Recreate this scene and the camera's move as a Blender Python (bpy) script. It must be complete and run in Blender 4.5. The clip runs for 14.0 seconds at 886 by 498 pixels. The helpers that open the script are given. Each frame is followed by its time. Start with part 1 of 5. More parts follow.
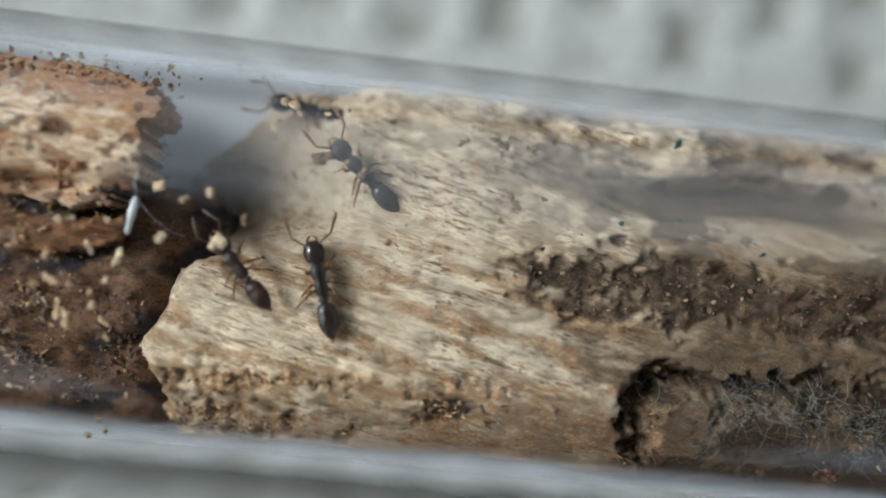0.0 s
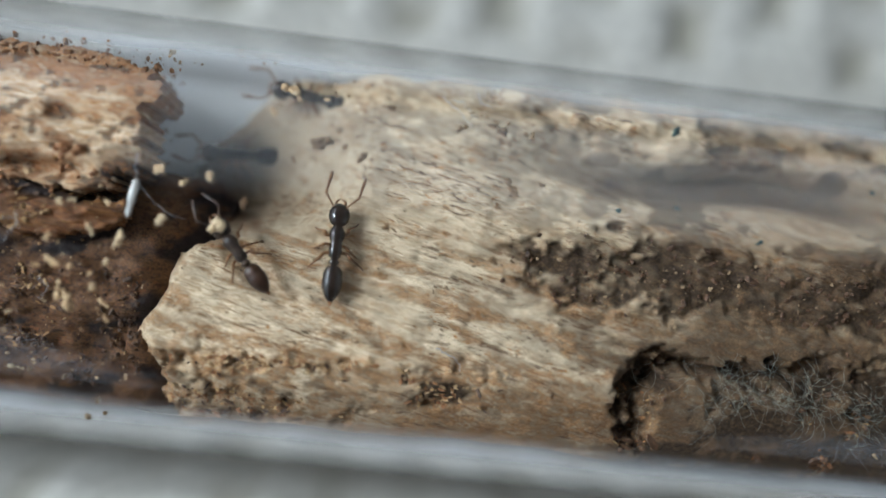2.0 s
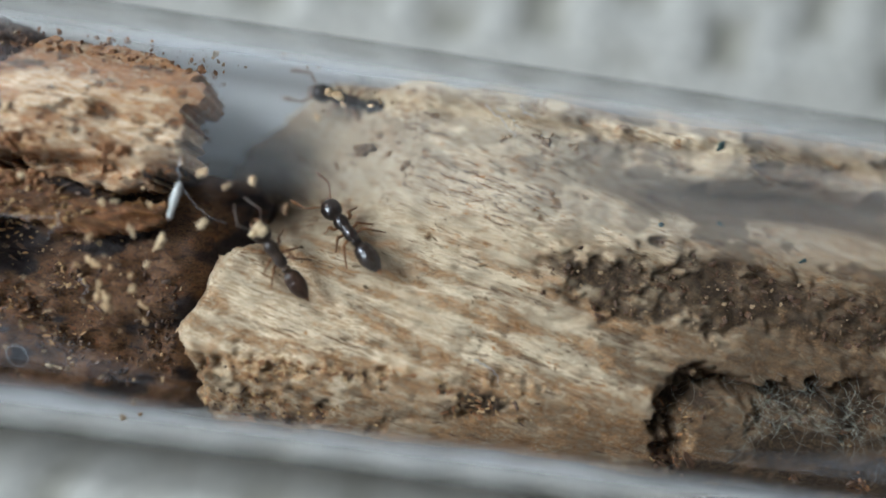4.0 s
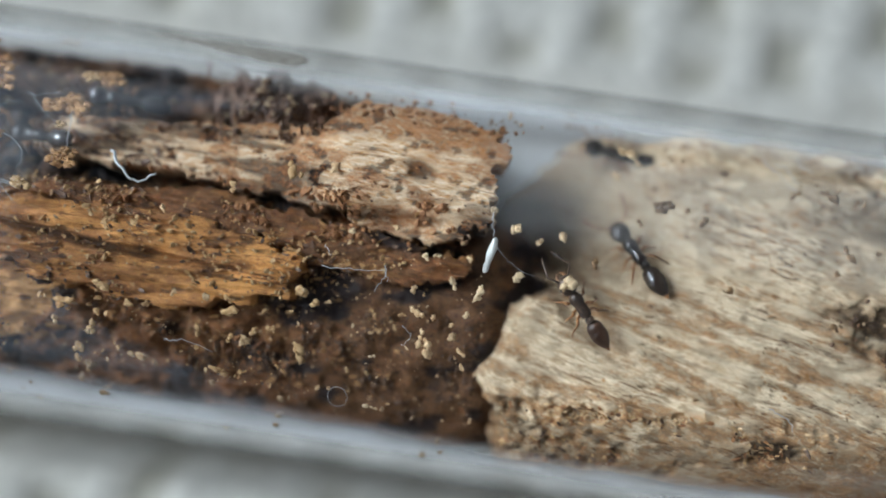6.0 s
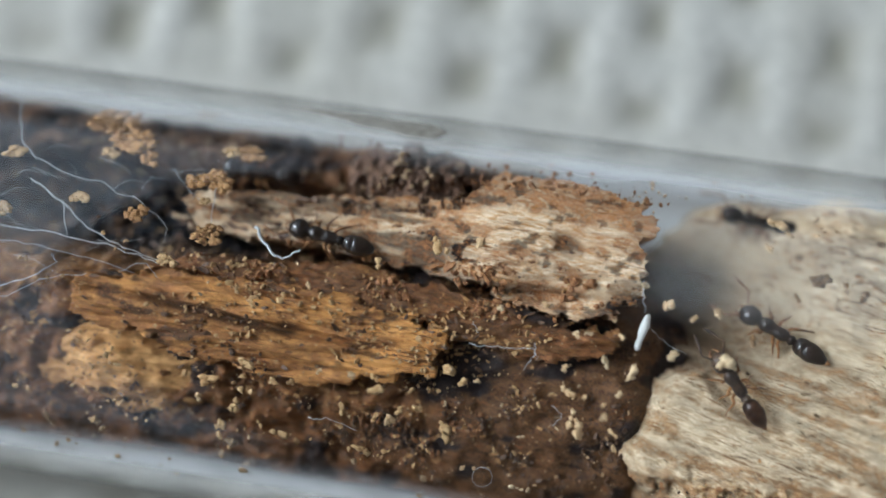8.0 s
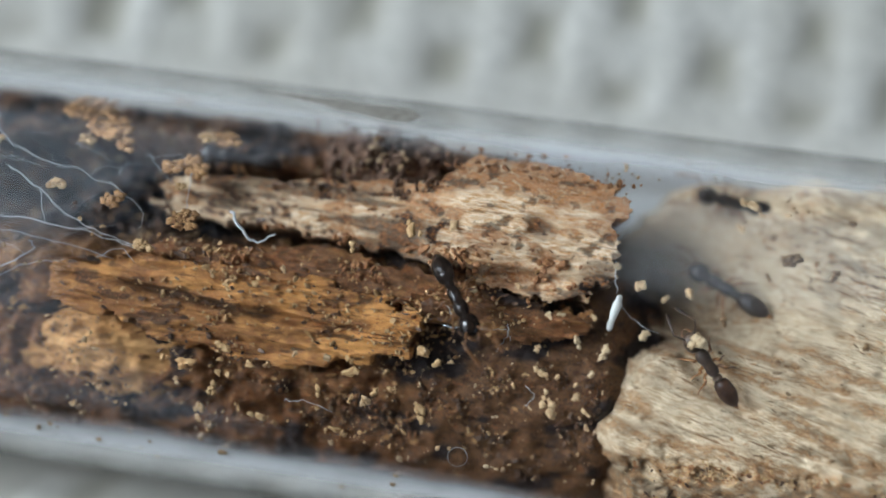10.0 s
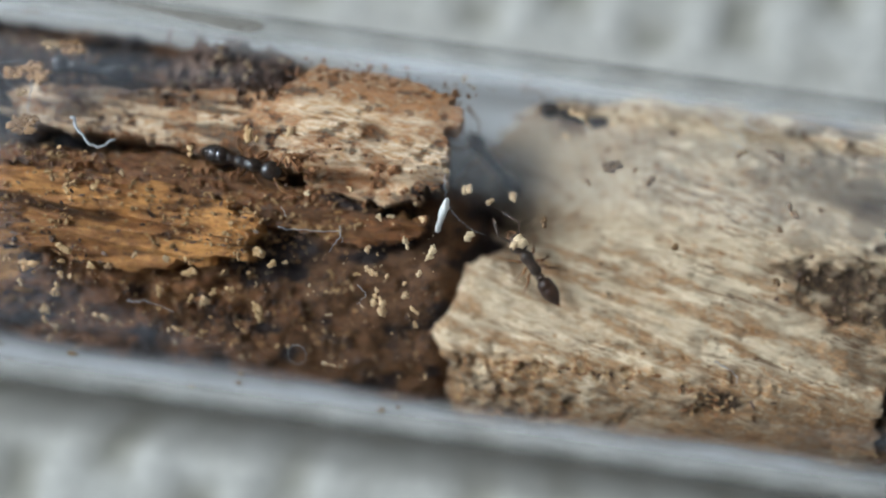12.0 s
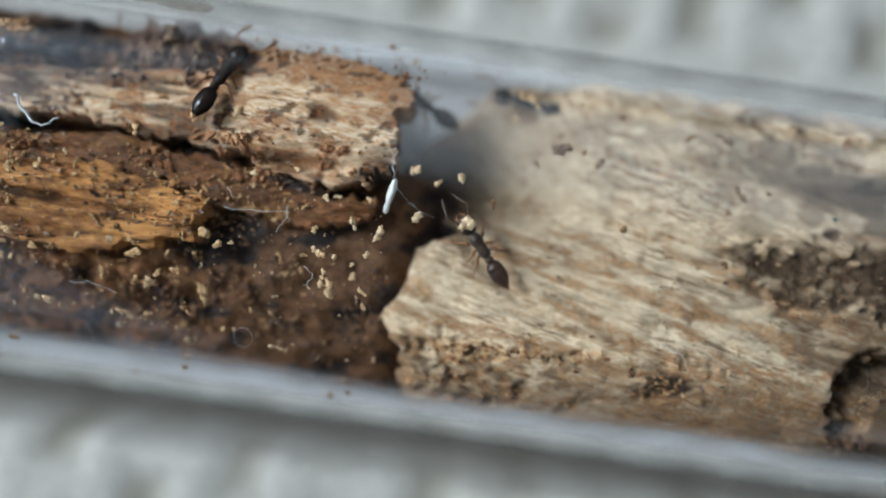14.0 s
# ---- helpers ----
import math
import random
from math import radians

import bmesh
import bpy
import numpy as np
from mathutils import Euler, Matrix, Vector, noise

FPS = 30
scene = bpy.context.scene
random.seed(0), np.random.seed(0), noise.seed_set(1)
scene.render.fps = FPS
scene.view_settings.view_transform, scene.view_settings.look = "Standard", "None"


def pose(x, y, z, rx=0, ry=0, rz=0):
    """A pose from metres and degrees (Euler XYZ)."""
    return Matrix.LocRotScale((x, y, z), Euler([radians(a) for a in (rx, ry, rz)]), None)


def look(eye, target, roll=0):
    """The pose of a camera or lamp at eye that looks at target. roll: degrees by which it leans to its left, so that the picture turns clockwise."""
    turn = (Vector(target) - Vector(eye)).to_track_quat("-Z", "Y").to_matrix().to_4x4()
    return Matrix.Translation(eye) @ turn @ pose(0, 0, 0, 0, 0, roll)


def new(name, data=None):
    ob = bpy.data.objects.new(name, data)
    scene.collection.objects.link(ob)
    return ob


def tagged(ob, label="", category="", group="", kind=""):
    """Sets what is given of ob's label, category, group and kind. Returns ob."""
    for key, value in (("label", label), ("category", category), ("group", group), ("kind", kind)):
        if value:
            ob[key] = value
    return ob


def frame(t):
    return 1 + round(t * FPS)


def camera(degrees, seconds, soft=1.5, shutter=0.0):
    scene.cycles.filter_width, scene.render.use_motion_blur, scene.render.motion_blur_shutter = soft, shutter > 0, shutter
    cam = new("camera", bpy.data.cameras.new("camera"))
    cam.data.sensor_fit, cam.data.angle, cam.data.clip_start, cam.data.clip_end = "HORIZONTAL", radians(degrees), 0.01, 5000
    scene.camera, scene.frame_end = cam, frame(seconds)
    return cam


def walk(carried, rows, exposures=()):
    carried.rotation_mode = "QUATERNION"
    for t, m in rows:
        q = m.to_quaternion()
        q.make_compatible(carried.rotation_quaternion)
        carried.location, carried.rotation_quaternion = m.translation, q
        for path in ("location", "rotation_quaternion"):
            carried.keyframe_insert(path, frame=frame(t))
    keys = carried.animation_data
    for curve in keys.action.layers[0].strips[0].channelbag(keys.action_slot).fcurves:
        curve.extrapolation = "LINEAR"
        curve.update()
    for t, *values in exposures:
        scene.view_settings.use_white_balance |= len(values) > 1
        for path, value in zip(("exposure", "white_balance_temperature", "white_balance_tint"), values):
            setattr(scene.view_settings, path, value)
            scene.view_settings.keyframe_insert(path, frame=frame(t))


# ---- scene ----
# A clear, slightly flattened rearing tube (17 mm wide, 12 mm high) lies on a white waffle cloth; it runs along x. All lengths below are in millimetres.
MM = 0.001
cam = camera(60.46, 14.0, soft=1.6)
PATH = [
    (0.0, -0.958, -0.246, 29.503, 2.13, -3.72, 6.17),
    (0.5, -0.611, -0.375, 29.574, 2.14, -3.25, 6.48),
    (1.0, -0.825, -0.418, 29.532, 2.32, -3.16, 6.55),
    (1.5, -0.358, -0.520, 29.684, 1.97, -3.22, 6.56),
    (2.0, -0.597, -0.783, 29.664, 2.22, -3.25, 6.53),
    (2.2, -0.631, -0.821, 29.640, 2.19, -3.46, 6.51),
    (4.3, -1.850, -0.146, 29.410, 1.42, -2.27, 8.44),
    (4.5, -1.692, -0.025, 29.593, 1.00, -1.78, 8.61),
    (5.0, -7.607, -1.442, 30.529, 1.64, 0.12, 8.57),
    (5.5, -10.223, -0.768, 30.921, 2.02, 0.49, 8.68),
    (6.0, -11.133, -0.244, 30.801, 2.35, 0.22, 8.69),
    (6.5, -15.032, 0.664, 31.045, 4.22, 2.34, 8.49),
    (7.0, -16.310, 0.748, 30.891, 4.29, 3.00, 8.57),
    (7.5, -16.131, 1.217, 30.676, 3.84, 2.94, 8.49),
    (8.0, -15.531, 0.898, 30.473, 4.32, 2.39, 8.49),
    (8.2, -15.052, 1.117, 30.364, 3.82, 2.57, 8.58),
    (10.5, -14.051, 0.539, 30.662, 3.14, 2.68, 7.96),
    (11.0, -11.717, 0.058, 30.922, 2.06, 1.91, 7.99),
    (11.5, -10.759, 0.924, 32.169, 1.32, 1.34, 7.74),
    (12.0, -9.300, -0.561, 31.500, 0.51, 0.38, 8.05),
    (12.5, -8.395, -0.710, 31.063, 0.14, -0.05, 8.05),
    (13.0, -8.144, -1.153, 30.750, 1.16, -0.43, 8.03),
    (13.5, -7.650, -1.547, 30.849, 1.17, -0.74, 8.20),
    (14.0, -7.799, -1.598, 31.269, 1.71, -0.74, 8.34),
]
walk(cam, [(t, pose(x * MM, y * MM, z * MM, rx, ry, rz)) for t, x, y, z, rx, ry, rz in PATH], exposures=[(0.0, 0.28, 5500, 3), (14.0, 0.28, 5500, 3)])
# the shallow focus of a close-up lens
cam.data.dof.use_dof = True
cam.data.dof.focus_distance = 26.9 * MM
cam.data.dof.aperture_fstop = 14.5

# ---- light: bright overcast daylight, strongest from the far side and the broken end ----
world = bpy.data.worlds.new("daylight")
scene.world = world
world.use_nodes = True
wn = world.node_tree
sky = wn.nodes.new("ShaderNodeTexSky")
sky.sky_type = "NISHITA"
sky.sun_disc = False
sky.dust_density, sky.ozone_density = 2.0, 1.0
SUN_UP, SUN_ROUND = radians(38), radians(-77)
sky.sun_elevation, sky.sun_rotation = SUN_UP, SUN_ROUND
veil = wn.nodes.new("ShaderNodeHueSaturation")  # thin cloud takes most of the blue out of the sky
veil.inputs["Saturation"].default_value = 0.2
wn.links.new(sky.outputs["Color"], veil.inputs["Color"])
wn.links.new(veil.outputs["Color"], wn.nodes["Background"].inputs["Color"])
wn.nodes["Background"].inputs["Strength"].default_value = 0.115
sun = new("sun", bpy.data.lights.new("sun", "SUN"))
sun.data.energy, sun.data.angle, sun.data.color = 1.7, radians(18), (1.0, 0.985, 0.96)
sun.matrix_world = look((math.sin(SUN_ROUND) * math.cos(SUN_UP), math.cos(SUN_ROUND) * math.cos(SUN_UP), math.sin(SUN_UP)), (0, 0, 0))

# ---- noise for the shapes ----
RNG = np.random.RandomState(7)
TABLE = RNG.rand(256, 256)


def value_noise(x, y, seed=0):
    """Smooth noise from 0 to 1 with one cell a unit."""
    x, y = np.asarray(x, float) + seed * 17.31, np.asarray(y, float) + seed * 9.77
    xi, yi = np.floor(x).astype(int), np.floor(y).astype(int)
    fx, fy = x - xi, y - yi
    fx, fy = fx * fx * (3 - 2 * fx), fy * fy * (3 - 2 * fy)
    a, b = TABLE[xi % 256, yi % 256], TABLE[(xi + 1) % 256, yi % 256]
    c, d = TABLE[xi % 256, (yi + 1) % 256], TABLE[(xi + 1) % 256, (yi + 1) % 256]
    return (a * (1 - fx) + b * fx) * (1 - fy) + (c * (1 - fx) + d * fx) * fy


def fbm(x, y, octaves=4, seed=0):
    total, gain, norm = 0.0, 1.0, 0.0
    for k in range(octaves):
        total = total + gain * value_noise(x * 2**k, y * 2**k, seed + k)
        norm += gain
        gain *= 0.5
    return total / norm


def step(x, lo, hi):
    """0 below lo, 1 above hi, smooth between."""
    u = np.clip((x - lo) / (hi - lo), 0, 1)
    return u * u * (3 - 2 * u)


def blob(x, y, cx, cy, rx, ry, soft=0.35, turn=0.0):
    """1 inside an ellipse, fading to 0 outside."""
    c, s = math.cos(radians(turn)), math.sin(radians(turn))
    u, v = (x - cx) * c + (y - cy) * s, -(x - cx) * s + (y - cy) * c
    return 1 - step(np.hypot(u / rx, v / ry), 1 - soft, 1 + soft)


# ---- materials ----
def material(name):
    m = bpy.data.materials.new(name)
    m.use_nodes = True
    return m, m.node_tree, m.node_tree.nodes["Principled BSDF"]


def coords(nt, scale, turn=0.0, kind="Object"):
    """Coordinates in millimetres, turned by degrees about z and stretched by scale."""
    tc = nt.nodes.new("ShaderNodeTexCoord")
    mp = nt.nodes.new("ShaderNodeMapping")
    mp.inputs["Scale"].default_value = [s / MM for s in scale]
    if not turn:
        nt.links.new(tc.outputs[kind], mp.inputs["Vector"])
        return mp.outputs["Vector"]
    spin = nt.nodes.new("ShaderNodeVectorRotate")
    spin.rotation_type = "Z_AXIS"
    spin.inputs["Angle"].default_value = radians(turn)
    nt.links.new(tc.outputs[kind], spin.inputs["Vector"])
    nt.links.new(spin.outputs["Vector"], mp.inputs["Vector"])
    return mp.outputs["Vector"]


def noise_node(nt, vec, scale, detail=5, rough=0.6, distort=0.0):
    n = nt.nodes.new("ShaderNodeTexNoise")
    n.inputs["Scale"].default_value, n.inputs["Detail"].default_value = scale, detail
    n.inputs["Roughness"].default_value, n.inputs["Distortion"].default_value = rough, distort
    nt.links.new(vec, n.inputs["Vector"])
    return n.outputs["Fac"]


def ramp(nt, fac, stops):
    r = nt.nodes.new("ShaderNodeValToRGB")
    while len(r.color_ramp.elements) < len(stops):
        r.color_ramp.elements.new(0.5)
    for e, (p, c) in zip(r.color_ramp.elements, stops):
        e.position, e.color = p, (*c, 1) if len(c) == 3 else c
    nt.links.new(fac, r.inputs["Fac"])
    return r.outputs["Color"]


def grey(nt, fac, lo, hi):
    return ramp(nt, fac, [(lo, (0, 0, 0)), (hi, (1, 1, 1))])


def mix(nt, fac, a, b, blend="MIX"):
    m = nt.nodes.new("ShaderNodeMix")
    m.data_type, m.blend_type = "RGBA", blend
    for key, v in ((0, fac), (6, a), (7, b)):
        if isinstance(v, (int, float)):
            m.inputs[key].default_value = v
        elif isinstance(v, tuple):
            m.inputs[key].default_value = (*v, 1)
        else:
            nt.links.new(v, m.inputs[key])
    return m.outputs[2]


def math_node(nt, op, a, b):
    m = nt.nodes.new("ShaderNodeMath")
    m.operation, m.use_clamp = op, True
    for key, v in ((0, a), (1, b)):
        if isinstance(v, (int, float)):
            m.inputs[key].default_value = v
        else:
            nt.links.new(v, m.inputs[key])
    return m.outputs[0]


def bump(nt, bsdf, fac, strength, depth):
    b = nt.nodes.new("ShaderNodeBump")
    b.inputs["Strength"].default_value, b.inputs["Distance"].default_value = strength, depth * MM
    nt.links.new(fac, b.inputs["Height"])
    nt.links.new(b.outputs["Normal"], bsdf.inputs["Normal"])


def attribute(nt, name):
    a = nt.nodes.new("ShaderNodeAttribute")
    a.attribute_name = name
    return a.outputs["Fac"]


def wood_material(name, light, mid, dark, rust, mould, rough=0.75, spots=0.5, grit=None, streak=1.0, turn=0.0, sheen=1.0):
    """Rotten wood: fibres along the tube, brown flecks, and the stains that the meshes carry as 'rust', 'mould' and
    'bleach'; 'mould' also carries painted shade.
    """
    m, nt, bsdf = material(name)
    long = noise_node(nt, coords(nt, (0.3, 1.3, 0.8), turn), 1.0, 8, 0.68, 0.5)
    fibre = noise_node(nt, coords(nt, (2.6, 10.0, 6.0), turn), 1.0, 6, 0.7, 0.6)
    patch = noise_node(nt, coords(nt, (0.8, 1.3, 1.0)), 0.4, 6, 0.7, 0.3)
    fleck = noise_node(nt, coords(nt, (1.1, 5.0, 3.5), turn), 1.0, 5, 0.7, 0.6)
    tone = noise_node(nt, coords(nt, (0.45, 1.2, 0.9), turn), 1.0, 7, 0.72, 0.8)
    pits = noise_node(nt, coords(nt, (2.6, 4.5, 4.0), turn), 1.0, 3, 0.6, 0.4)
    fine = noise_node(nt, coords(nt, (1.0, 1.0, 1.0)), 9.0, 5, 0.75)
    line = noise_node(nt, coords(nt, (0.42, 6.5, 4.0), turn), 1.0, 6, 0.72, 0.9)
    pore = noise_node(nt, coords(nt, (1.5, 6.5, 5.0), turn), 1.0, 4, 0.65, 0.5)
    col = ramp(nt, long, [(0.32, mid), (0.5, tuple(a + sheen * (b - a) for a, b in zip(mid, light))), (0.72, mid)])
    col = mix(nt, math_node(nt, "MULTIPLY", grey(nt, fibre, 0.45, 0.7), 0.5 * streak), col, mid)
    col = mix(nt, math_node(nt, "MULTIPLY", grey(nt, tone, 0.50, 0.66), 0.7 * streak), col, mix(nt, 0.5, mid, dark))
    col = mix(nt, math_node(nt, "MULTIPLY", grey(nt, fine, 0.46, 0.66), 0.45), col, mix(nt, 0.3, mid, dark))
    col = mix(nt, math_node(nt, "MULTIPLY", grey(nt, fine, 0.47, 0.36), 0.25), col, light)
    worn = math_node(nt, "ADD", grey(nt, patch, 0.44, 0.58), 0.22)
    col = mix(nt, math_node(nt, "MULTIPLY", math_node(nt, "MULTIPLY", grey(nt, fleck, 0.53, 0.62), worn), 1.0 * spots), col, dark)
    col = mix(nt, math_node(nt, "MULTIPLY", math_node(nt, "MULTIPLY", grey(nt, pits, 0.58, 0.66), worn), spots), col, rust)
    col = mix(nt, math_node(nt, "MULTIPLY", attribute(nt, "bleach"), 0.85), col, mix(nt, grey(nt, fibre, 0.4, 0.62), tuple(min(1, 1.12 * c) for c in light), mid))
    rusty = mix(nt, grey(nt, tone, 0.44, 0.56), mix(nt, 0.3, rust, mid), tuple(0.7 * c for c in rust))
    rusty = mix(nt, grey(nt, fine, 0.4, 0.6), rusty, mix(nt, grey(nt, pits, 0.42, 0.58), tuple(0.25 * c for c in rust), mix(nt, 0.28, rust, light)))
    col = mix(nt, math_node(nt, "MULTIPLY", attribute(nt, "rust"), math_node(nt, "ADD", grey(nt, pits, 0.38, 0.6), 0.35)), col, rusty)
    col = mix(nt, math_node(nt, "MULTIPLY", math_node(nt, "MULTIPLY", grey(nt, line, 0.565, 0.60), worn), 0.9 * spots), col, mix(nt, 0.35, dark, rust))
    col = mix(nt, math_node(nt, "MULTIPLY", math_node(nt, "MULTIPLY", grey(nt, pore, 0.62, 0.68), math_node(nt, "ADD", worn, 0.1)), 0.8 * spots), col, dark)
    mould_and_shade = mix(nt, grey(nt, fine, 0.40, 0.66), mould, mix(nt, grey(nt, pits, 0.45, 0.6), tuple(2.6 * c for c in mould), grit or rust))
    col = mix(nt, attribute(nt, "mould"), col, mould_and_shade)
    nt.links.new(col, bsdf.inputs["Base Color"])
    bsdf.inputs["Roughness"].default_value, bsdf.inputs["Specular IOR Level"].default_value = rough, 0.22
    relief = math_node(nt, "ADD", math_node(nt, "MULTIPLY", fibre, 0.5), math_node(nt, "MULTIPLY", fine, 0.35))
    relief = math_node(nt, "SUBTRACT", relief, math_node(nt, "MULTIPLY", fleck, 0.6))
    relief = math_node(nt, "SUBTRACT", relief, math_node(nt, "MULTIPLY", grey(nt, line, 0.56, 0.61), 0.25))
    bump(nt, bsdf, relief, 0.8, 0.11)
    return m


def plain_material(name, a, b, scale=4.0, rough=0.5, relief=0.05, **more):
    """A material that varies between two colours at a size given in cells a millimetre."""
    m, nt, bsdf = material(name)
    vec = coords(nt, (1, 1, 1))
    n = noise_node(nt, vec, scale, 5, 0.65)
    info = nt.nodes.new("ShaderNodeObjectInfo")
    col = ramp(nt, n, [(0.3, a), (0.7, b)])
    hue = nt.nodes.new("ShaderNodeHueSaturation")
    var = nt.nodes.new("ShaderNodeMapRange")
    var.inputs["To Min"].default_value, var.inputs["To Max"].default_value = 0.75, 1.2
    nt.links.new(info.outputs["Random"], var.inputs["Value"])
    nt.links.new(var.outputs["Result"], hue.inputs["Value"])
    nt.links.new(col, hue.inputs["Color"])
    nt.links.new(hue.outputs["Color"], bsdf.inputs["Base Color"])
    bsdf.inputs["Roughness"].default_value = rough
    for key, v in more.items():
        bsdf.inputs[key.replace("_", " ")].default_value = v
    if relief:
        bump(nt, bsdf, n, 0.7, relief)
    return m


PALE = wood_material("pale_rotten_wood", (0.79, 0.655, 0.455), (0.495, 0.335, 0.185), (0.105, 0.052, 0.026), (0.40, 0.18, 0.05), (0.034, 0.021, 0.012), spots=0.9, grit=(0.15, 0.09, 0.042), turn=13.0)
ORANGE = wood_material("orange_rotten_wood", (0.78, 0.645, 0.46), (0.54, 0.26, 0.075), (0.09, 0.034, 0.013), (0.38, 0.14, 0.03), (0.016, 0.0112, 0.0096), spots=0.75, turn=3.0)
AMBER = wood_material("amber_rotten_wood", (0.70, 0.355, 0.105), (0.46, 0.185, 0.048), (0.08, 0.0336, 0.016), (0.208, 0.084, 0.036), (0.016, 0.0112, 0.0096), 0.55, 0.8)
TAWNY = wood_material("tawny_rotten_wood", (0.72, 0.42, 0.17), (0.52, 0.25, 0.075), (0.112, 0.04, 0.016), (0.272, 0.104, 0.032), (0.016, 0.0112, 0.0096), 0.7, 0.5)
BROWN = wood_material("brown_rotten_wood", (0.44, 0.23, 0.075), (0.074, 0.033, 0.021), (0.0128, 0.008, 0.0072), (0.248, 0.096, 0.032), (0.0056, 0.0068, 0.0098), 0.42, 0.75, (0.016, 0.0185, 0.025), turn=3.0, sheen=0.08)
CRUMB = plain_material("pale_frass", (0.40, 0.235, 0.10), (0.60, 0.44, 0.25), 6.0, 0.7, 0.04)
CREAM = plain_material("cream_frass", (0.42, 0.28, 0.14), (0.62, 0.49, 0.31), 5.0, 0.7, 0.04)
GOLD = plain_material("golden_frass", (0.288, 0.158, 0.054), (0.533, 0.36, 0.173), 6.0, 0.7, 0.04)
RUSTY = plain_material("rusty_frass", (0.317, 0.158, 0.054), (0.504, 0.324, 0.144), 6.0, 0.7, 0.04)
DARKBIT = plain_material("dark_frass", (0.04, 0.02, 0.012), (0.16, 0.08, 0.036), 6.0, 0.5, 0.04)
AMBERBIT = plain_material("amber_splinter", (0.245, 0.115, 0.036), (0.446, 0.259, 0.0936), 5.0, 0.6, 0.04)
RUSTBIT = plain_material("rust_splinter", (0.144, 0.054, 0.0216), (0.36, 0.173, 0.0612), 5.0, 0.7, 0.04)
TAN = plain_material("tan_frass", (0.144, 0.0828, 0.036), (0.374, 0.266, 0.151), 5.0, 0.7, 0.04)
CLUMPED = plain_material("clumped_frass", (0.20, 0.09, 0.03), (0.47, 0.26, 0.095), 4.0, 0.8, 0.06)
ALGAE = plain_material("teal_algae", (0.012, 0.035, 0.035), (0.04, 0.085, 0.075), 5.0, 0.6, 0.04)
BIT = plain_material("brown_flake", (0.07, 0.038, 0.016), (0.33, 0.19, 0.08), 4.0, 0.6, 0.04)
CLUMP = plain_material("brown_frass_clump", (0.056, 0.0288, 0.0192), (0.24, 0.132, 0.076), 3.5, 0.8, 0.12)
SILK = plain_material("white_hypha", (0.42, 0.43, 0.44), (0.55, 0.555, 0.565), 3.0, 0.5, 0.0)
GREYSILK = plain_material("grey_mould", (0.25, 0.25, 0.20), (0.40, 0.395, 0.33), 3.0, 0.7, 0.0)
HUSK = plain_material("white_husk", (0.533, 0.518, 0.475), (0.634, 0.626, 0.598), 5.0, 0.35, 0.03)
CHITIN = plain_material("black_chitin", (0.010, 0.008, 0.007), (0.034, 0.020, 0.013), 3.0, 0.2, 0.012, Coat_Weight=0.6)
DUSTY = plain_material("dusty_chitin", (0.012, 0.010, 0.010), (0.11, 0.065, 0.038), 2.2, 0.38, 0.03)
BROWNTAIL = plain_material("brown_chitin", (0.016, 0.010, 0.008), (0.085, 0.036, 0.016), 1.6, 0.4, 0.03)
LIMB = plain_material("amber_chitin", (0.11, 0.045, 0.016), (0.29, 0.135, 0.045), 5.0, 0.32, 0.0)
SMEAR = plain_material("dirt_film", (0.20, 0.18, 0.15), (0.36, 0.33, 0.28), 3.0, 0.7, 0.05)

GLASS, nt, bsdf = material("tube_glass")
bsdf.inputs["Base Color"].default_value = (0.965, 0.975, 0.985, 1)
bsdf.inputs["Transmission Weight"].default_value = 1.0
bsdf.inputs["IOR"].default_value = 1.47
scuff = noise_node(nt, coords(nt, (0.5, 0.5, 0.5)), 1.0, 4, 0.6)
nt.links.new(math_node(nt, "MULTIPLY", grey(nt, scuff, 0.4, 0.9), 0.015), bsdf.inputs["Roughness"])

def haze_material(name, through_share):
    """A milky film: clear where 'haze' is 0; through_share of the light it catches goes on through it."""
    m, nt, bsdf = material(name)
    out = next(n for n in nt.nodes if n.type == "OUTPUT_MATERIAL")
    diffuse, lit, clear = nt.nodes.new("ShaderNodeBsdfDiffuse"), nt.nodes.new("ShaderNodeBsdfTranslucent"), nt.nodes.new("ShaderNodeBsdfTransparent")
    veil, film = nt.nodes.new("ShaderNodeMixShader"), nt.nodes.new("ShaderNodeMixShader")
    diffuse.inputs["Color"].default_value = lit.inputs["Color"].default_value = (0.96, 0.965, 0.975, 1)
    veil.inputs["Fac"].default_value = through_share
    for a, b, node in ((diffuse, lit, veil), (clear, veil, film)):
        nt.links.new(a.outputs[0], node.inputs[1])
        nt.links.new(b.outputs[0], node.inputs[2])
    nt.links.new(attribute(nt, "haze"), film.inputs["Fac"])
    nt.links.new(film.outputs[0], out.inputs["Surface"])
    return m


# white films standing in for bright refraction and reflection in the glass
FILM = haze_material("painted_haze", 0.12)
GAP_HAZE = haze_material("painted_gap_haze", 0.8)

SCUFFED, nt, bsdf = material("scuffed_glass")
bsdf.inputs["Base Color"].default_value = (0.99, 0.99, 0.995, 1)
bsdf.inputs["Transmission Weight"].default_value = 1.0
bsdf.inputs["IOR"].default_value = 1.47
scuff = noise_node(nt, coords(nt, (0.5, 0.5, 0.5)), 1.0, 4, 0.6)
nt.links.new(math_node(nt, "ADD", math_node(nt, "MULTIPLY", scuff, 0.1), 0.16), bsdf.inputs["Roughness"])

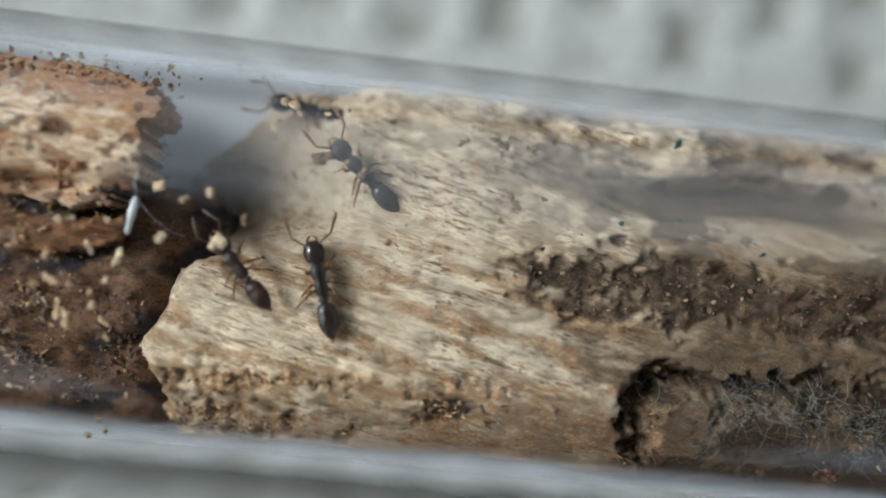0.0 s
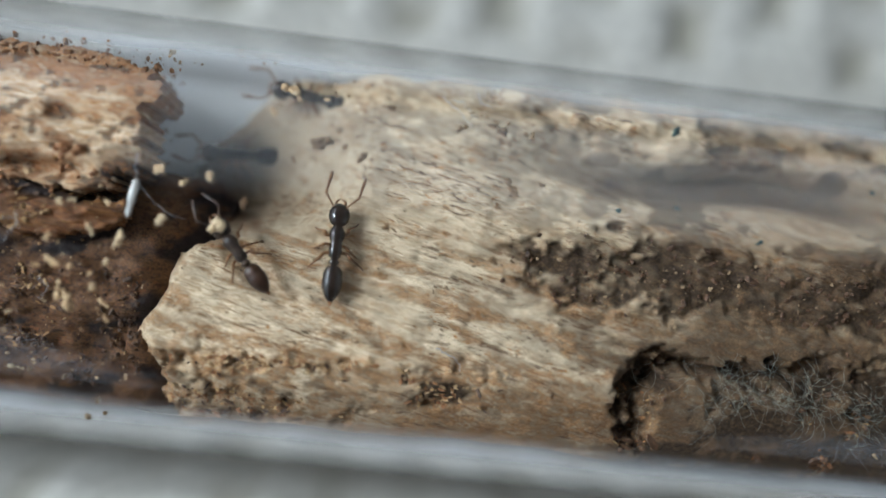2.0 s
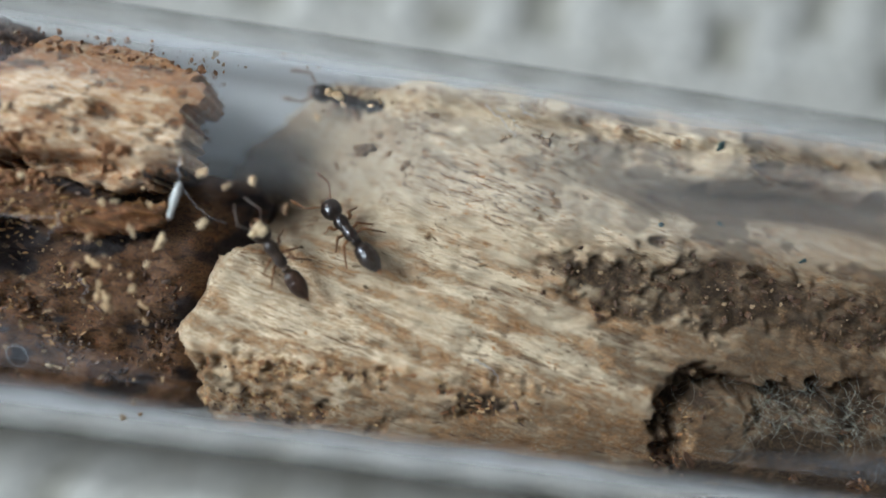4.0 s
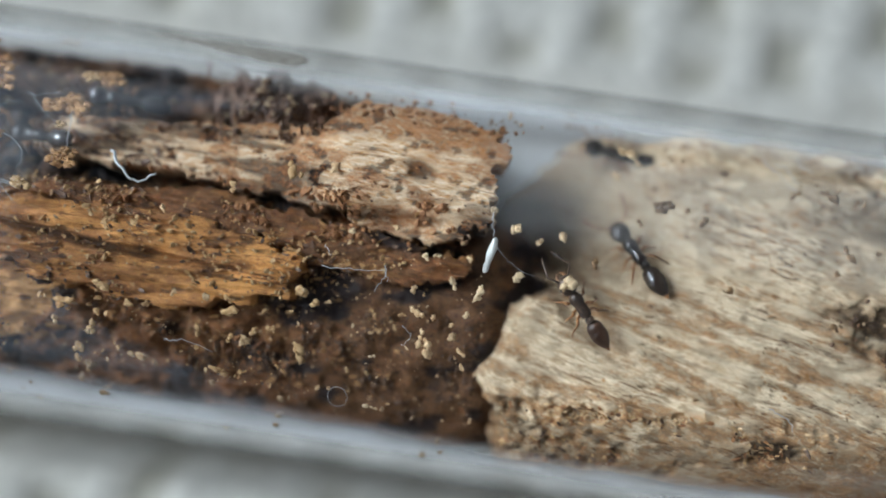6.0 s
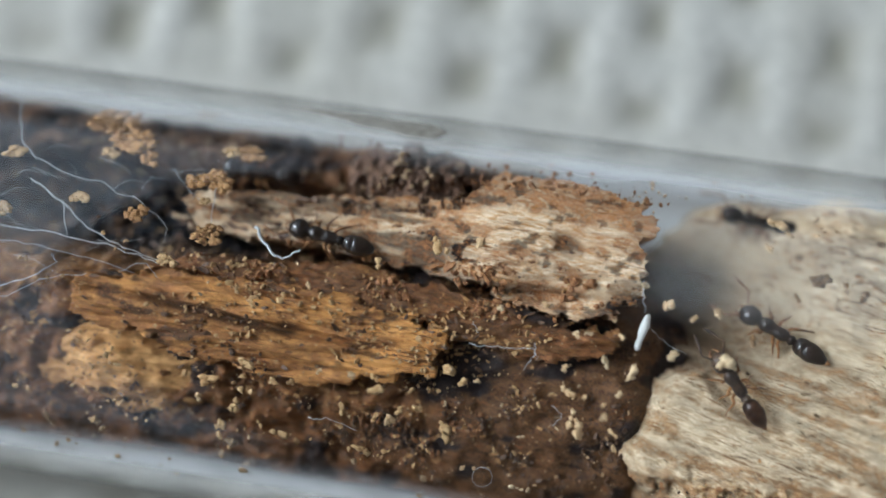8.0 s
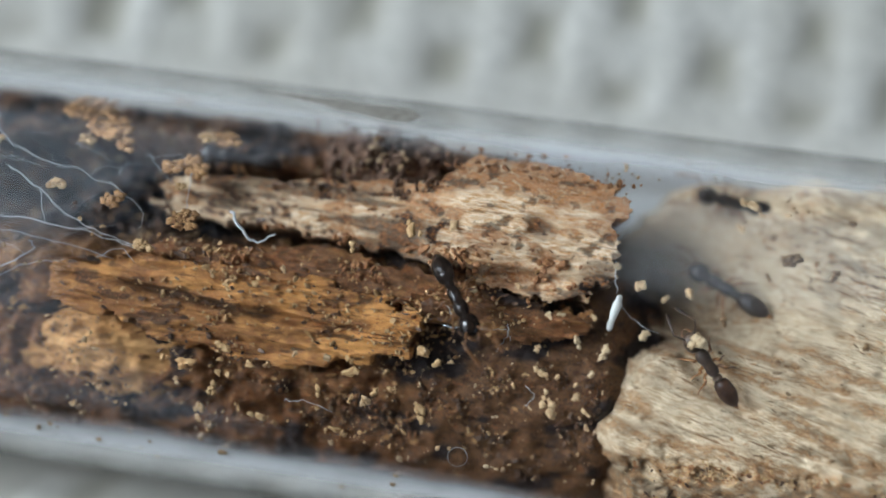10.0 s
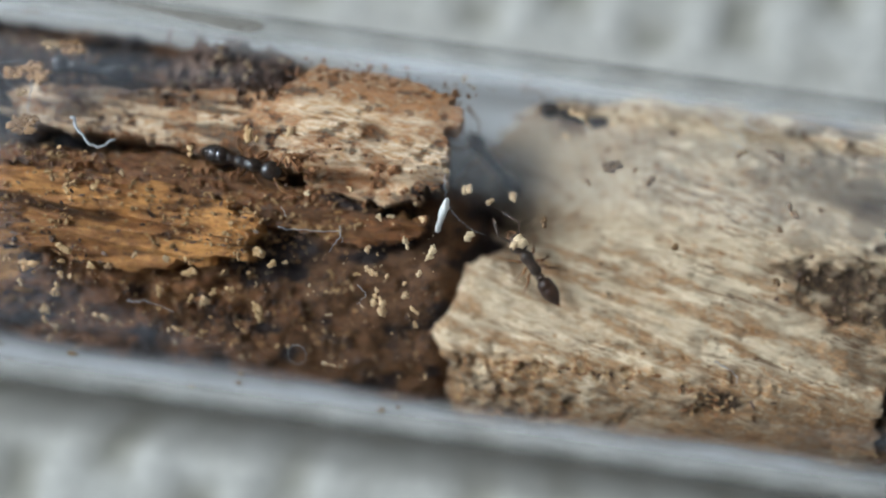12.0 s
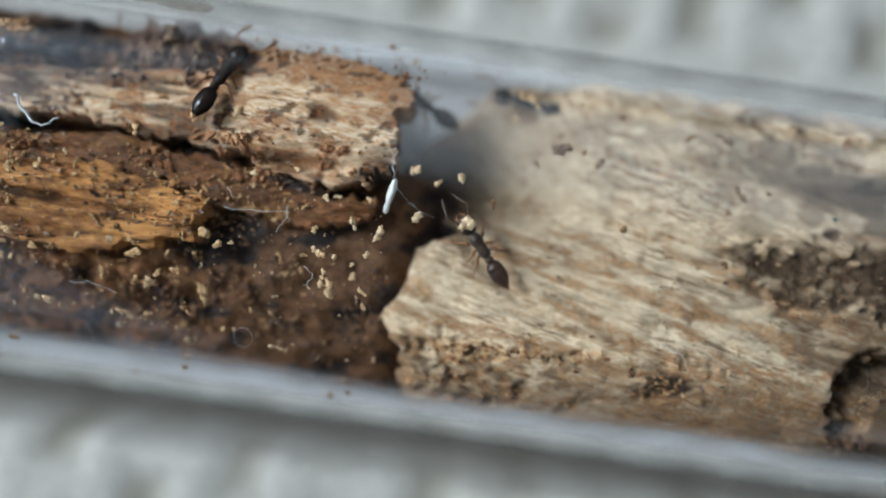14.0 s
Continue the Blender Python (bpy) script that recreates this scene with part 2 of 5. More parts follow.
CLOTH, nt, bsdf = material("waffle_cloth")
vec = coords(nt, (1, 1, 1))
yarn = noise_node(nt, coords(nt, (1.2, 1.2, 1.0)), 1.0, 4, 0.6)
soil = noise_node(nt, vec, 0.12, 4, 0.6)
col = mix(nt, grey(nt, yarn, 0.35, 0.7), (0.60, 0.575, 0.515), (0.695, 0.665, 0.60))
col = mix(nt, math_node(nt, "MULTIPLY", grey(nt, soil, 0.4, 0.7), 0.35), col, (0.51, 0.475, 0.385))
# darkens the weave's recesses, shade put into the cloth colour
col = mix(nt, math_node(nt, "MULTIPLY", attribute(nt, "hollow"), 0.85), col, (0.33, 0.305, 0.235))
nt.links.new(col, bsdf.inputs["Base Color"])
bsdf.inputs["Roughness"].default_value = 0.9
bump(nt, bsdf, yarn, 0.3, 0.1)

WALL = plain_material("grey_board", (0.08, 0.075, 0.07), (0.13, 0.12, 0.11), 0.02, 0.9, 0.0)
SKY_BLOCKER = plain_material("black_board", (0.012, 0.012, 0.013), (0.022, 0.022, 0.024), 0.02, 0.8, 0.0)
BOUNCE_BROWN = plain_material("brown_board", (0.15, 0.095, 0.055), (0.21, 0.14, 0.085), 0.02, 0.9, 0.0)
TABLE_WOOD = plain_material("table_board", (0.30, 0.21, 0.13), (0.42, 0.31, 0.20), 0.2, 0.5, 0.2)


# ---- mesh tools (all in millimetres) ----
def mesh_object(name, bm, mat, parent=None, label="", smooth=True):
    """Links a bmesh as one mesh object, scaled from millimetres, under a parent or by itself."""
    for v in bm.verts:
        v.co *= MM
    bmesh.ops.recalc_face_normals(bm, faces=bm.faces)
    me = bpy.data.meshes.new(name)
    bm.to_mesh(me)
    bm.free()
    if smooth:
        me.polygons.foreach_set("use_smooth", [True] * len(me.polygons))
    me.materials.append(mat)
    ob = new(name, me)
    if parent:
        ob.parent = parent
    if label:
        tagged(ob, label)
    return ob


def part(name, bm, mat, parent, label="", smooth=True):
    return mesh_object(name, bm, mat, parent, label, smooth)


def tube_along(bm, pts, radii, sides=8):
    """A round rod through points, capped at both ends."""
    pts = [Vector(p) for p in pts]
    rings = []
    for i, p in enumerate(pts):
        along = (pts[min(i + 1, len(pts) - 1)] - pts[max(i - 1, 0)]).normalized()
        side = along.cross(Vector((0.13, 0.21, 1))).normalized()
        up = side.cross(along)
        r = radii[i] if isinstance(radii, (list, tuple)) else radii
        rings.append([bm.verts.new(p + r * (math.cos(a) * side + math.sin(a) * up)) for a in (2 * math.pi * k / sides for k in range(sides))])
    for a, b in zip(rings, rings[1:]):
        for k in range(sides):
            bm.faces.new((a[k], a[(k + 1) % sides], b[(k + 1) % sides], b[k]))
    bm.faces.new(rings[0][::-1])
    bm.faces.new(rings[-1])


def lathe(bm, profile, z, flat=1.0, sides=20, droop=0.0):
    """A body round the x axis at height z: profile is (x, radius) pairs; flat squashes it."""
    rings = []
    for x, r in profile:
        rings.append([bm.verts.new((x, r * math.cos(a), z + droop * x + flat * r * math.sin(a))) for a in (2 * math.pi * k / sides for k in range(sides))])
    for a, b in zip(rings, rings[1:]):
        for k in range(sides):
            bm.faces.new((a[k], a[(k + 1) % sides], b[(k + 1) % sides], b[k]))
    bm.faces.new(rings[0][::-1])
    bm.faces.new(rings[-1])


def smooth_path(pts, steps=5, wobble=0.0, rng=None):
    """A smooth line through points."""
    pts = [Vector(p) for p in pts]
    out = []
    for i in range(len(pts) - 1):
        p0, p1, p2, p3 = pts[max(i - 1, 0)], pts[i], pts[i + 1], pts[min(i + 2, len(pts) - 1)]
        for k in range(steps):
            u = k / steps
            out.append(0.5 * (2 * p1 + (p2 - p0) * u + (2 * p0 - 5 * p1 + 4 * p2 - p3) * u * u + (3 * p1 - p0 - 3 * p2 + p3) * u**3))
    out.append(pts[-1])
    if wobble:
        out = [p + Vector([rng.uniform(-wobble, wobble) for _ in range(3)]) for p in out]
    return out


# the tube's oval section: half width, half height and wall, round the height ZC
WIDE, HIGH, WALL_MM, ZC = 8.44, 6.0, 1.0, -1.05


def skin(angle, depth):
    """(y, z) on the tube's section at an angle in degrees, that far inside its outer face."""
    a = np.radians(angle)
    return (WIDE - depth) * np.cos(a), ZC + (HIGH - depth) * np.sin(a)


def bore(y, inset=0.06):
    """The height of the upper inner face of the tube at y."""
    w, h = WIDE - WALL_MM - inset, HIGH - WALL_MM - inset
    return ZC + h * np.sqrt(np.clip(1 - (np.asarray(y, float) / w) ** 2, 0.0, None))


def sheet(name, box, cell, top, inside, mat, stains=None, parent=None, depth=None, label=""):
    """A solid piece with an uneven top: a fine grid over box = (x0, x1, y0, y1), kept where inside(x, y) > 0, closed below."""
    x0, x1, y0, y1 = box
    nx, ny = int((x1 - x0) / cell) + 1, int((y1 - y0) / cell) + 1
    gx, gy = np.meshgrid(np.linspace(x0, x1, nx), np.linspace(y0, y1, ny), indexing="ij")
    keep = inside(gx, gy) > 0
    z = np.minimum(top(gx, gy), bore(gy))
    under = 2 * ZC - bore(gy)
    low = under if depth is None else np.maximum(z - (depth(gx, gy) if callable(depth) else depth), under)
    z = np.maximum(z, low + 0.02)
    quad = keep[:-1, :-1] & keep[1:, :-1] & keep[:-1, 1:] & keep[1:, 1:]
    ids = np.arange(nx * ny).reshape(nx, ny)
    a, b, c, d = ids[:-1, :-1][quad], ids[1:, :-1][quad], ids[1:, 1:][quad], ids[:-1, 1:][quad]
    n = nx * ny
    faces = [np.stack([a, b, c, d], 1), np.stack([a + n, d + n, c + n, b + n], 1)]
    pad = np.pad(quad, 1)
    for dx, dy, e0, e1 in ((-1, 0, (0, 1), (0, 0)), (1, 0, (1, 0), (1, 1)), (0, -1, (0, 0), (1, 0)), (0, 1, (1, 1), (0, 1))):
        rim = quad & ~pad[1 + dx : 1 + dx + quad.shape[0], 1 + dy : 1 + dy + quad.shape[1]]
        i, j = np.nonzero(rim)
        p, q = ids[i + e0[0], j + e0[1]], ids[i + e1[0], j + e1[1]]
        faces.append(np.stack([p, p + n, q + n, q], 1))
    faces = np.concatenate(faces)
    verts = np.concatenate([np.stack([gx, gy, z], -1).reshape(-1, 3), np.stack([gx, gy, low], -1).reshape(-1, 3)])
    used = np.unique(faces)
    new_id = np.zeros(len(verts), int)
    new_id[used] = np.arange(len(used))
    me = bpy.data.meshes.new(name)
    me.from_pydata((verts[used] * MM).tolist(), [], new_id[faces].tolist())
    me.polygons.foreach_set("use_smooth", [True] * len(me.polygons))
    for key, fn in (stains or {}).items():
        v = np.clip(fn(gx, gy), 0, 1).reshape(-1)
        me.attributes.new(key, "FLOAT", "POINT").data.foreach_set("value", np.concatenate([v, v])[used].astype(np.float32))
    me.materials.append(mat)
    ob = new(name, me)
    if parent:
        ob.parent = parent
    return ob


# ---- the table, the cloth and the tube ----
def build_table():
    bm = bmesh.new()
    bmesh.ops.create_cube(bm, size=1.0, matrix=Matrix.Translation((0, 0, -24.6)) @ Matrix.Diagonal((760, 600, 24, 1)))
    bmesh.ops.bevel(bm, geom=bm.edges[:], offset=3, segments=2, affect="EDGES")
    tagged(mesh_object("table_top", bm, TABLE_WOOD, smooth=False), "plain brown wooden table top under the cloth", "table", kind="structure")


def cloth_height(x, y):
    """Waffle weave: raised ribs round square hollows."""
    c, s = math.cos(radians(3)), math.sin(radians(3))
    u, v = (x * c - y * s) / 4.0, (x * s + y * c) / 4.7
    u = u + 0.10 * (fbm(x / 9, y / 9, 2, 3) - 0.5)
    v = v + 0.22 * (fbm(x / 7, y / 7, 2, 5) - 0.5) + 0.5 * (np.floor(u) % 2)
    ribs = np.maximum(np.abs(np.cos(math.pi * u)) ** 1.2, 0.8 * np.abs(np.cos(math.pi * v)) ** 1.4)
    ribs = np.clip(ribs + 0.6 * (fbm(x / 3.2, y / 4.2, 2, 7) - 0.5), 0, 1)
    return ribs


def build_cloth():
    x0, x1, y0, y1, cell = -120.0, 110.0, -80.0, 80.0, 0.5
    nx, ny = int((x1 - x0) / cell) + 1, int((y1 - y0) / cell) + 1
    gx, gy = np.meshgrid(np.linspace(x0, x1, nx), np.linspace(y0, y1, ny), indexing="ij")
    flat = 1 - step(np.abs(gy), 8.8, 10.8)
    h = cloth_height(gx, gy)
    h = h + (0.55 - h) * flat
    # the soft cloth gives way under the tube and closes round its sides
    away = np.abs(gy)
    trough = ZC - (HIGH + 0.05) * np.sqrt(1 - (np.minimum(away, 6.6) / (WIDE + 0.05)) ** 2)
    near = np.where(gy < 0, 9.0 * (1 - step(away, 8.7, 11.0)) * (1 - step(np.abs(gx + 6), 44, 52)) - 1.2, 2.0 * (1 - step(away, 6.6, 8.6)))
    bank = -3.4 + 0.45 * h + 0.12 * (1 - flat) * (fbm(gx * 0.9, gy * 0.9, 3, 11) - 0.5) - near - (4.6 - 3.5 * (gy < 0)) * step(away, 22, 60)
    z = np.where(away < 6.6, trough, bank)
    beyond = step(gx, 60, 75) + step(-gx, 75, 90)
    z = z * (1 - beyond) + np.minimum(bank - 1.5, -7.2 + 0.45 * h) * beyond
    ids = np.arange(nx * ny).reshape(nx, ny)
    faces = np.stack([ids[:-1, :-1], ids[1:, :-1], ids[1:, 1:], ids[:-1, 1:]], -1).reshape(-1, 4)
    me = bpy.data.meshes.new("cloth")
    me.from_pydata((np.stack([gx, gy, z], -1).reshape(-1, 3) * MM).tolist(), [], faces.tolist())
    me.polygons.foreach_set("use_smooth", [True] * len(me.polygons))
    # painted recess shade: stronger the deeper the weave, none beside the tube
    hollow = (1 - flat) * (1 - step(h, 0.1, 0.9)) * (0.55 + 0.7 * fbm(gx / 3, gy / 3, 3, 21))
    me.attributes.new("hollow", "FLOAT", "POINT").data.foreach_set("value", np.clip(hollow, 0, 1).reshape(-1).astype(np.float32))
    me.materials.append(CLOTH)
    ob = new("cloth", me)
    weave = ob.modifiers.new("weave", "SOLIDIFY")
    weave.thickness, weave.offset = 0.4 * MM, -1.0
    tagged(ob, "white waffle-weave cotton cloth spread under the tube", "cloth", kind="structure")


def build_tube():
    """Long wall sectors make the round tube."""
    tube = new("glass_tube")
    tagged(tube, "clear glass test tube filled with rotten wood, lying on white cloth", "test tube")
    xs = (-75, -60, -40, -20, 0, 20, 40, 60)
    for name, a0, a1, shade in (("upper_wall", 30, 150, False), ("side_wall", 150, 167, False), ("edge_wall", 167, 228, True), ("lower_wall", 228, 312, False), ("side_wall", 312, 390, False)):
        bm = bmesh.new()
        n = int((a1 - a0) * 2)
        rings = {}
        for r in (0.0, WALL_MM):
            rings[r] = [[bm.verts.new((x, *skin(a0 + (a1 - a0) * k / n, r))) for k in range(n + 1)] for x in xs]
            for a, b in zip(rings[r], rings[r][1:]):
                for k in range(n):
                    bm.faces.new((a[k], a[k + 1], b[k + 1], b[k])[:: 1 if r == 0.0 else -1])
        for end in (0, -1):
            a, b = rings[0.0][end], rings[WALL_MM][end]
            for k in range(n):
                bm.faces.new((a[k], b[k], b[k + 1], a[k + 1])[:: 1 if end == 0 else -1])
        for v in bm.verts:
            v.co *= MM
        me = bpy.data.meshes.new(name)
        bm.normal_update()
        bm.faces.ensure_lookup_table()
        outer = bm.faces[0]
        mid = outer.calc_center_median()
        if outer.normal.dot(Vector((0, mid.y, mid.z - ZC * MM))) < 0:
            bmesh.ops.reverse_faces(bm, faces=bm.faces)
        bm.to_mesh(me)
        bm.free()
        me.polygons.foreach_set("use_smooth", [True] * len(me.polygons))
        me.materials.append(SCUFFED if name == "side_wall" else GLASS)
        ob = new(name, me)
        ob.parent = tube
        ob.visible_shadow = shade


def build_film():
    """A thin white film added inside the glass to paint its bright rims, thickest low on both sides."""
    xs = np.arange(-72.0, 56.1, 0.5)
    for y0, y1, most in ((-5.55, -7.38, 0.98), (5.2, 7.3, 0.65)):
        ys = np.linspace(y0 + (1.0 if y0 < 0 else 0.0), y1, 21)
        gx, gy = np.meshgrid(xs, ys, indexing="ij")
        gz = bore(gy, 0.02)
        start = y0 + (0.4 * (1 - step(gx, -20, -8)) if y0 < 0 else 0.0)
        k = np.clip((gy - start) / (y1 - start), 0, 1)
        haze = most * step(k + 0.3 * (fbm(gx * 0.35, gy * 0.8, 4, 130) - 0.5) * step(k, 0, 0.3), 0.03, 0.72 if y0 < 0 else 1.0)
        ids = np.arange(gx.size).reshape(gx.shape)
        me = bpy.data.meshes.new("haze_film")
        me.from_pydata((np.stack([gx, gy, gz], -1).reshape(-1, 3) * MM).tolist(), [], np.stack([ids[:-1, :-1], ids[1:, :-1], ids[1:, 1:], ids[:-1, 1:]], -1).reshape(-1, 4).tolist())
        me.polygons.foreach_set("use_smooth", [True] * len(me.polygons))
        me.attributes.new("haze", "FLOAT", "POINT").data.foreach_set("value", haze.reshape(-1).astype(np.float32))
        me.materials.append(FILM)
        ob = new("haze_film", me)
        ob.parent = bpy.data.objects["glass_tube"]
        ob["label"] = "thin white film added for bright haze in the glass"
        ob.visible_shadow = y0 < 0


def build_haze_patches():
    """White films added inside the far wall: one brightens below the gap, one paints a sky veil over the upper half of
    the bore.
    """
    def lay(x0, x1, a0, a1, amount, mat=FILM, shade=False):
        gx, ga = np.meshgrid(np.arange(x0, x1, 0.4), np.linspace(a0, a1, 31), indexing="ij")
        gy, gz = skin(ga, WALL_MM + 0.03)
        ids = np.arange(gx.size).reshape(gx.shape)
        me = bpy.data.meshes.new("haze_film")
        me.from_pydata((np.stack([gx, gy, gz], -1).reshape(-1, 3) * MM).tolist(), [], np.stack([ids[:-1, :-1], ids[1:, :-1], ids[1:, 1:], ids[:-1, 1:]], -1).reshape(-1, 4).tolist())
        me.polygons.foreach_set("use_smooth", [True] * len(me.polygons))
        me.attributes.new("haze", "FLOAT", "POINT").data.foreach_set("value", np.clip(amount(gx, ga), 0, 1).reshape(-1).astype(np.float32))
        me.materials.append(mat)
        ob = new("haze_film", me)
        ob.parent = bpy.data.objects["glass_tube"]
        ob["label"] = "thin white film added for bright haze in the glass"
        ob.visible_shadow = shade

    # added film that lightens the gap
    lay(-13.5, -4.0, -62, 8, lambda x, a: 0.85 * step(x, -13.5, -12.5) * (1 - step(x, -5.5, -4.0)), GAP_HAZE)
    # faint painted veil in place of the sky's reflection
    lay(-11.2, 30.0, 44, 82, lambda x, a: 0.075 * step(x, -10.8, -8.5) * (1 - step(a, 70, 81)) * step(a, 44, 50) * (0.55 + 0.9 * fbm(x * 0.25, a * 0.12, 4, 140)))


def build_walls():
    """Plain low walls added unseen round the table top, open to the sky: dark for the glass edges, brown to the south
    for warm bounce.
    """
    for name, x, y, lx, ly, tall in (("wall_north", 0, 290, 756, 14, 112), ("wall_south", 0, -290, 756, 14, 112), ("wall_east", 371, 0, 14, 564, 66), ("wall_west", -371, 0, 14, 564, 66)):
        bm = bmesh.new()
        bmesh.ops.create_cube(bm, size=1.0, matrix=Matrix.Translation((x, y, -12.6 + tall / 2)) @ Matrix.Diagonal((lx, ly, tall, 1)))
        bmesh.ops.bevel(bm, geom=bm.edges[:], offset=2, segments=2, affect="EDGES")
        south = name == "wall_south"
        tagged(mesh_object(name, bm, BOUNCE_BROWN if south else WALL, smooth=False), "unseen brown board added for warm bounce and reflection" if south else "unseen low grey-brown board added to darken the glass edges", "wall", kind="structure")


def build_sky_blocker():
    """An unseen dark board added across the two long walls, over and behind the camera, open at both ends, to keep sky
    reflections off the glass.
    """
    bm = bmesh.new()
    bmesh.ops.create_cube(bm, size=1.0, matrix=Matrix.Translation((23, 0, 101.4)) @ Matrix.Diagonal((214, 594, 4, 1)))
    bmesh.ops.bevel(bm, geom=bm.edges[:], offset=1, segments=2, affect="EDGES")
    tagged(mesh_object("ceiling", bm, SKY_BLOCKER, smooth=False), "unseen dark board added above the table to block sky reflections", "ceiling", kind="structure")


build_table()
build_walls()
build_sky_blocker()
build_cloth()
build_tube()
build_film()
build_haze_patches()


# ---- the wood in the tube ----
def pale_edge(y):
    """The ragged broken end of the pale wood: its x at y."""
    base = np.interp(y, [-7, -6.3, -4.6, -3.2, -2.3, -0.9, -0.45, 0.15, 0.45, 1.0, 3.8, 5.0, 6.0, 7], [-8.3, -8.4, -8.7, -9.7, -9.1, -8.6, -8.1, -6.9, -8.0, -10.2, -9.2, -7.9, -6.9, -6.5])
    return base + 0.55 * (fbm(y * 1.7, y * 0.3 + 4, 3, 2) - 0.5)


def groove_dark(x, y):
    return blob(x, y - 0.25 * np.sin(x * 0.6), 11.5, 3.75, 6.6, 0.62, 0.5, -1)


def moss_band(x, y):
    """A dark rotten band that breaks up into patches at its edges."""
    n = 2.4 * (fbm(x * 0.8, y * 1.1, 5, 31) - 0.5)
    core = step(x + 2 * n, 2.2, 4.5) * (1 - step(np.abs(y - 0.45 + 0.02 * (x - 3)) + n, 0.75, 1.35))
    return core * step(fbm(x * 1.4, y * 2.2, 4, 35) + 0.25 * core, 0.38, 0.62)


def boxy(x, y, cx, cy, rx, ry, soft):
    """1 inside a rounded oblong, fading to 0 outside."""
    return 1 - step((np.abs((x - cx) / rx) ** 4 + np.abs((y - cy) / ry) ** 4) ** 0.25, 1 - soft, 1 + soft)


def mould_pit(x, y):
    n = 1.9 * (fbm(x * 0.6, y * 0.7, 4, 33) - 0.5) + 1.1 * (fbm(x * 2.0, y * 2.2, 4, 37) - 0.5) + 0.7 * (fbm(x * 4.5, y * 4.5, 3, 39) - 0.5)
    return boxy(x + n, y + n, 14.2, -4.0, 6.5, 2.05, 0.08)


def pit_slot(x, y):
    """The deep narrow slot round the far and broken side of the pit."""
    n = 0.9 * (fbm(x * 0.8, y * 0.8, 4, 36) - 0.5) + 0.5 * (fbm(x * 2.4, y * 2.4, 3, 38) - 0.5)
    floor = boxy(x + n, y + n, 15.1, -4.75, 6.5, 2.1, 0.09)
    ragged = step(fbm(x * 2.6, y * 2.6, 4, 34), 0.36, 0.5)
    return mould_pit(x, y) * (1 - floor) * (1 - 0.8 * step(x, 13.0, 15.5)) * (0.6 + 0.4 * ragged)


def crust_zone(x, y):
    """The crumbling lower edge of the pale wood."""
    return step(-y + 1.6 * (fbm(x * 0.55, y * 0.8, 4, 6) - 0.5) + 0.02 * x, 3.35, 4.1)


def crust_hole(x, y):
    return step(fbm(x * 1.3, y * 2.2, 5, 16), 0.55, 0.63)


def crust_cream(x, y):
    return crust_zone(x, y) * step(fbm(x * 1.5, y * 2.4, 4, 17), 0.55, 0.66) * (1 - step(-y, 4.9, 5.5)) * (1 - step(x, 1.0, 6.0))


def pale_top(x, y):
    ridge = np.interp(x, [-10, -5, 0, 6], [2.15, 2.35, 2.7, 3.0]) + np.interp(y, [-7, -5.6, -4.6, -3.6, -2.2, 0], [-1.3, -0.2, 0.45, 0.4, 0.05, 0.0])
    shelf = np.interp(x, [-10, -8, -5, -2, 1, 6], [-2.2, -1.6, -0.1, 1.8, 2.2, 2.1]) - 0.06 * (y - 2) ** 2
    k = step(y + 0.7 * (fbm(x * 0.5, y * 0.5, 3, 4) - 0.5), np.interp(x, [-8, -5, 0], [-0.1, 0.2, 0.8]), np.interp(x, [-8, -5, 0], [0.9, 1.7, 3.0]))
    z = ridge * (1 - k) + shelf * k
    z = z + 0.5 * (fbm(x * 0.3, y * 0.9, 4, 1) - 0.5) + 0.16 * (fbm(x * 1.3 - 0.2 * y, y * 3.6 + 0.8 * x, 4, 9) - 0.5) + 0.14 * (fbm(x * 2.4, y * 3.6, 4, 10) - 0.5)
    curl = fbm(x * 0.9 + 1.3 * fbm(x * 1.2, y * 1.2, 3, 11), y * 1.7, 4, 12)
    z = z + crust_zone(x, y) * (0.24 * (1 - 6 * np.abs(curl - 0.5)) * (1 - 0.8 * step(-y, 4.7, 5.4)) + 0.30 * (fbm(x * 3.2, y * 3.6, 3, 13) - 0.5) - 0.05)
    z = z - 0.5 * blob(x + 0.5 * curl, y + 0.5 * curl, 1.42, -4.3, 0.75, 0.4, 0.6) - 0.2 * crust_zone(x, y) * crust_hole(x, y)
    z = z - 0.5 * blob(x, y, -5.95, -0.62, 1.9, 0.5, 0.5, -41)
    z = z - 1.3 * groove_dark(x, y) - moss_band(x, y) * (0.25 + 0.5 * (fbm(x * 1.5, y * 1.8, 4, 14) - 0.4))
    pit = mould_pit(x, y)
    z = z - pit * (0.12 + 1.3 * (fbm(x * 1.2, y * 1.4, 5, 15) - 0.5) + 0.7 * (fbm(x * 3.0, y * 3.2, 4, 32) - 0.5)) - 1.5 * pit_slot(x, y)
    z = z + step(y, 4.2, 5.0) * step(x, 1, 4) * 1.1 * (fbm(x * 0.8, y * 1.6, 3, 18) - 0.2)
    rim = step(pale_edge(y) + 0.9 - x, 0.0, 0.9)
    return z - 0.9 * rim**2


def pale_inside(x, y):
    return np.where(np.abs(y) < 6.75 + 0.2 * np.sin(x * 2.1), x - pale_edge(y) + 0.7 * (fbm(x * 3.5, y * 3.5, 4, 40) - 0.5), -1)


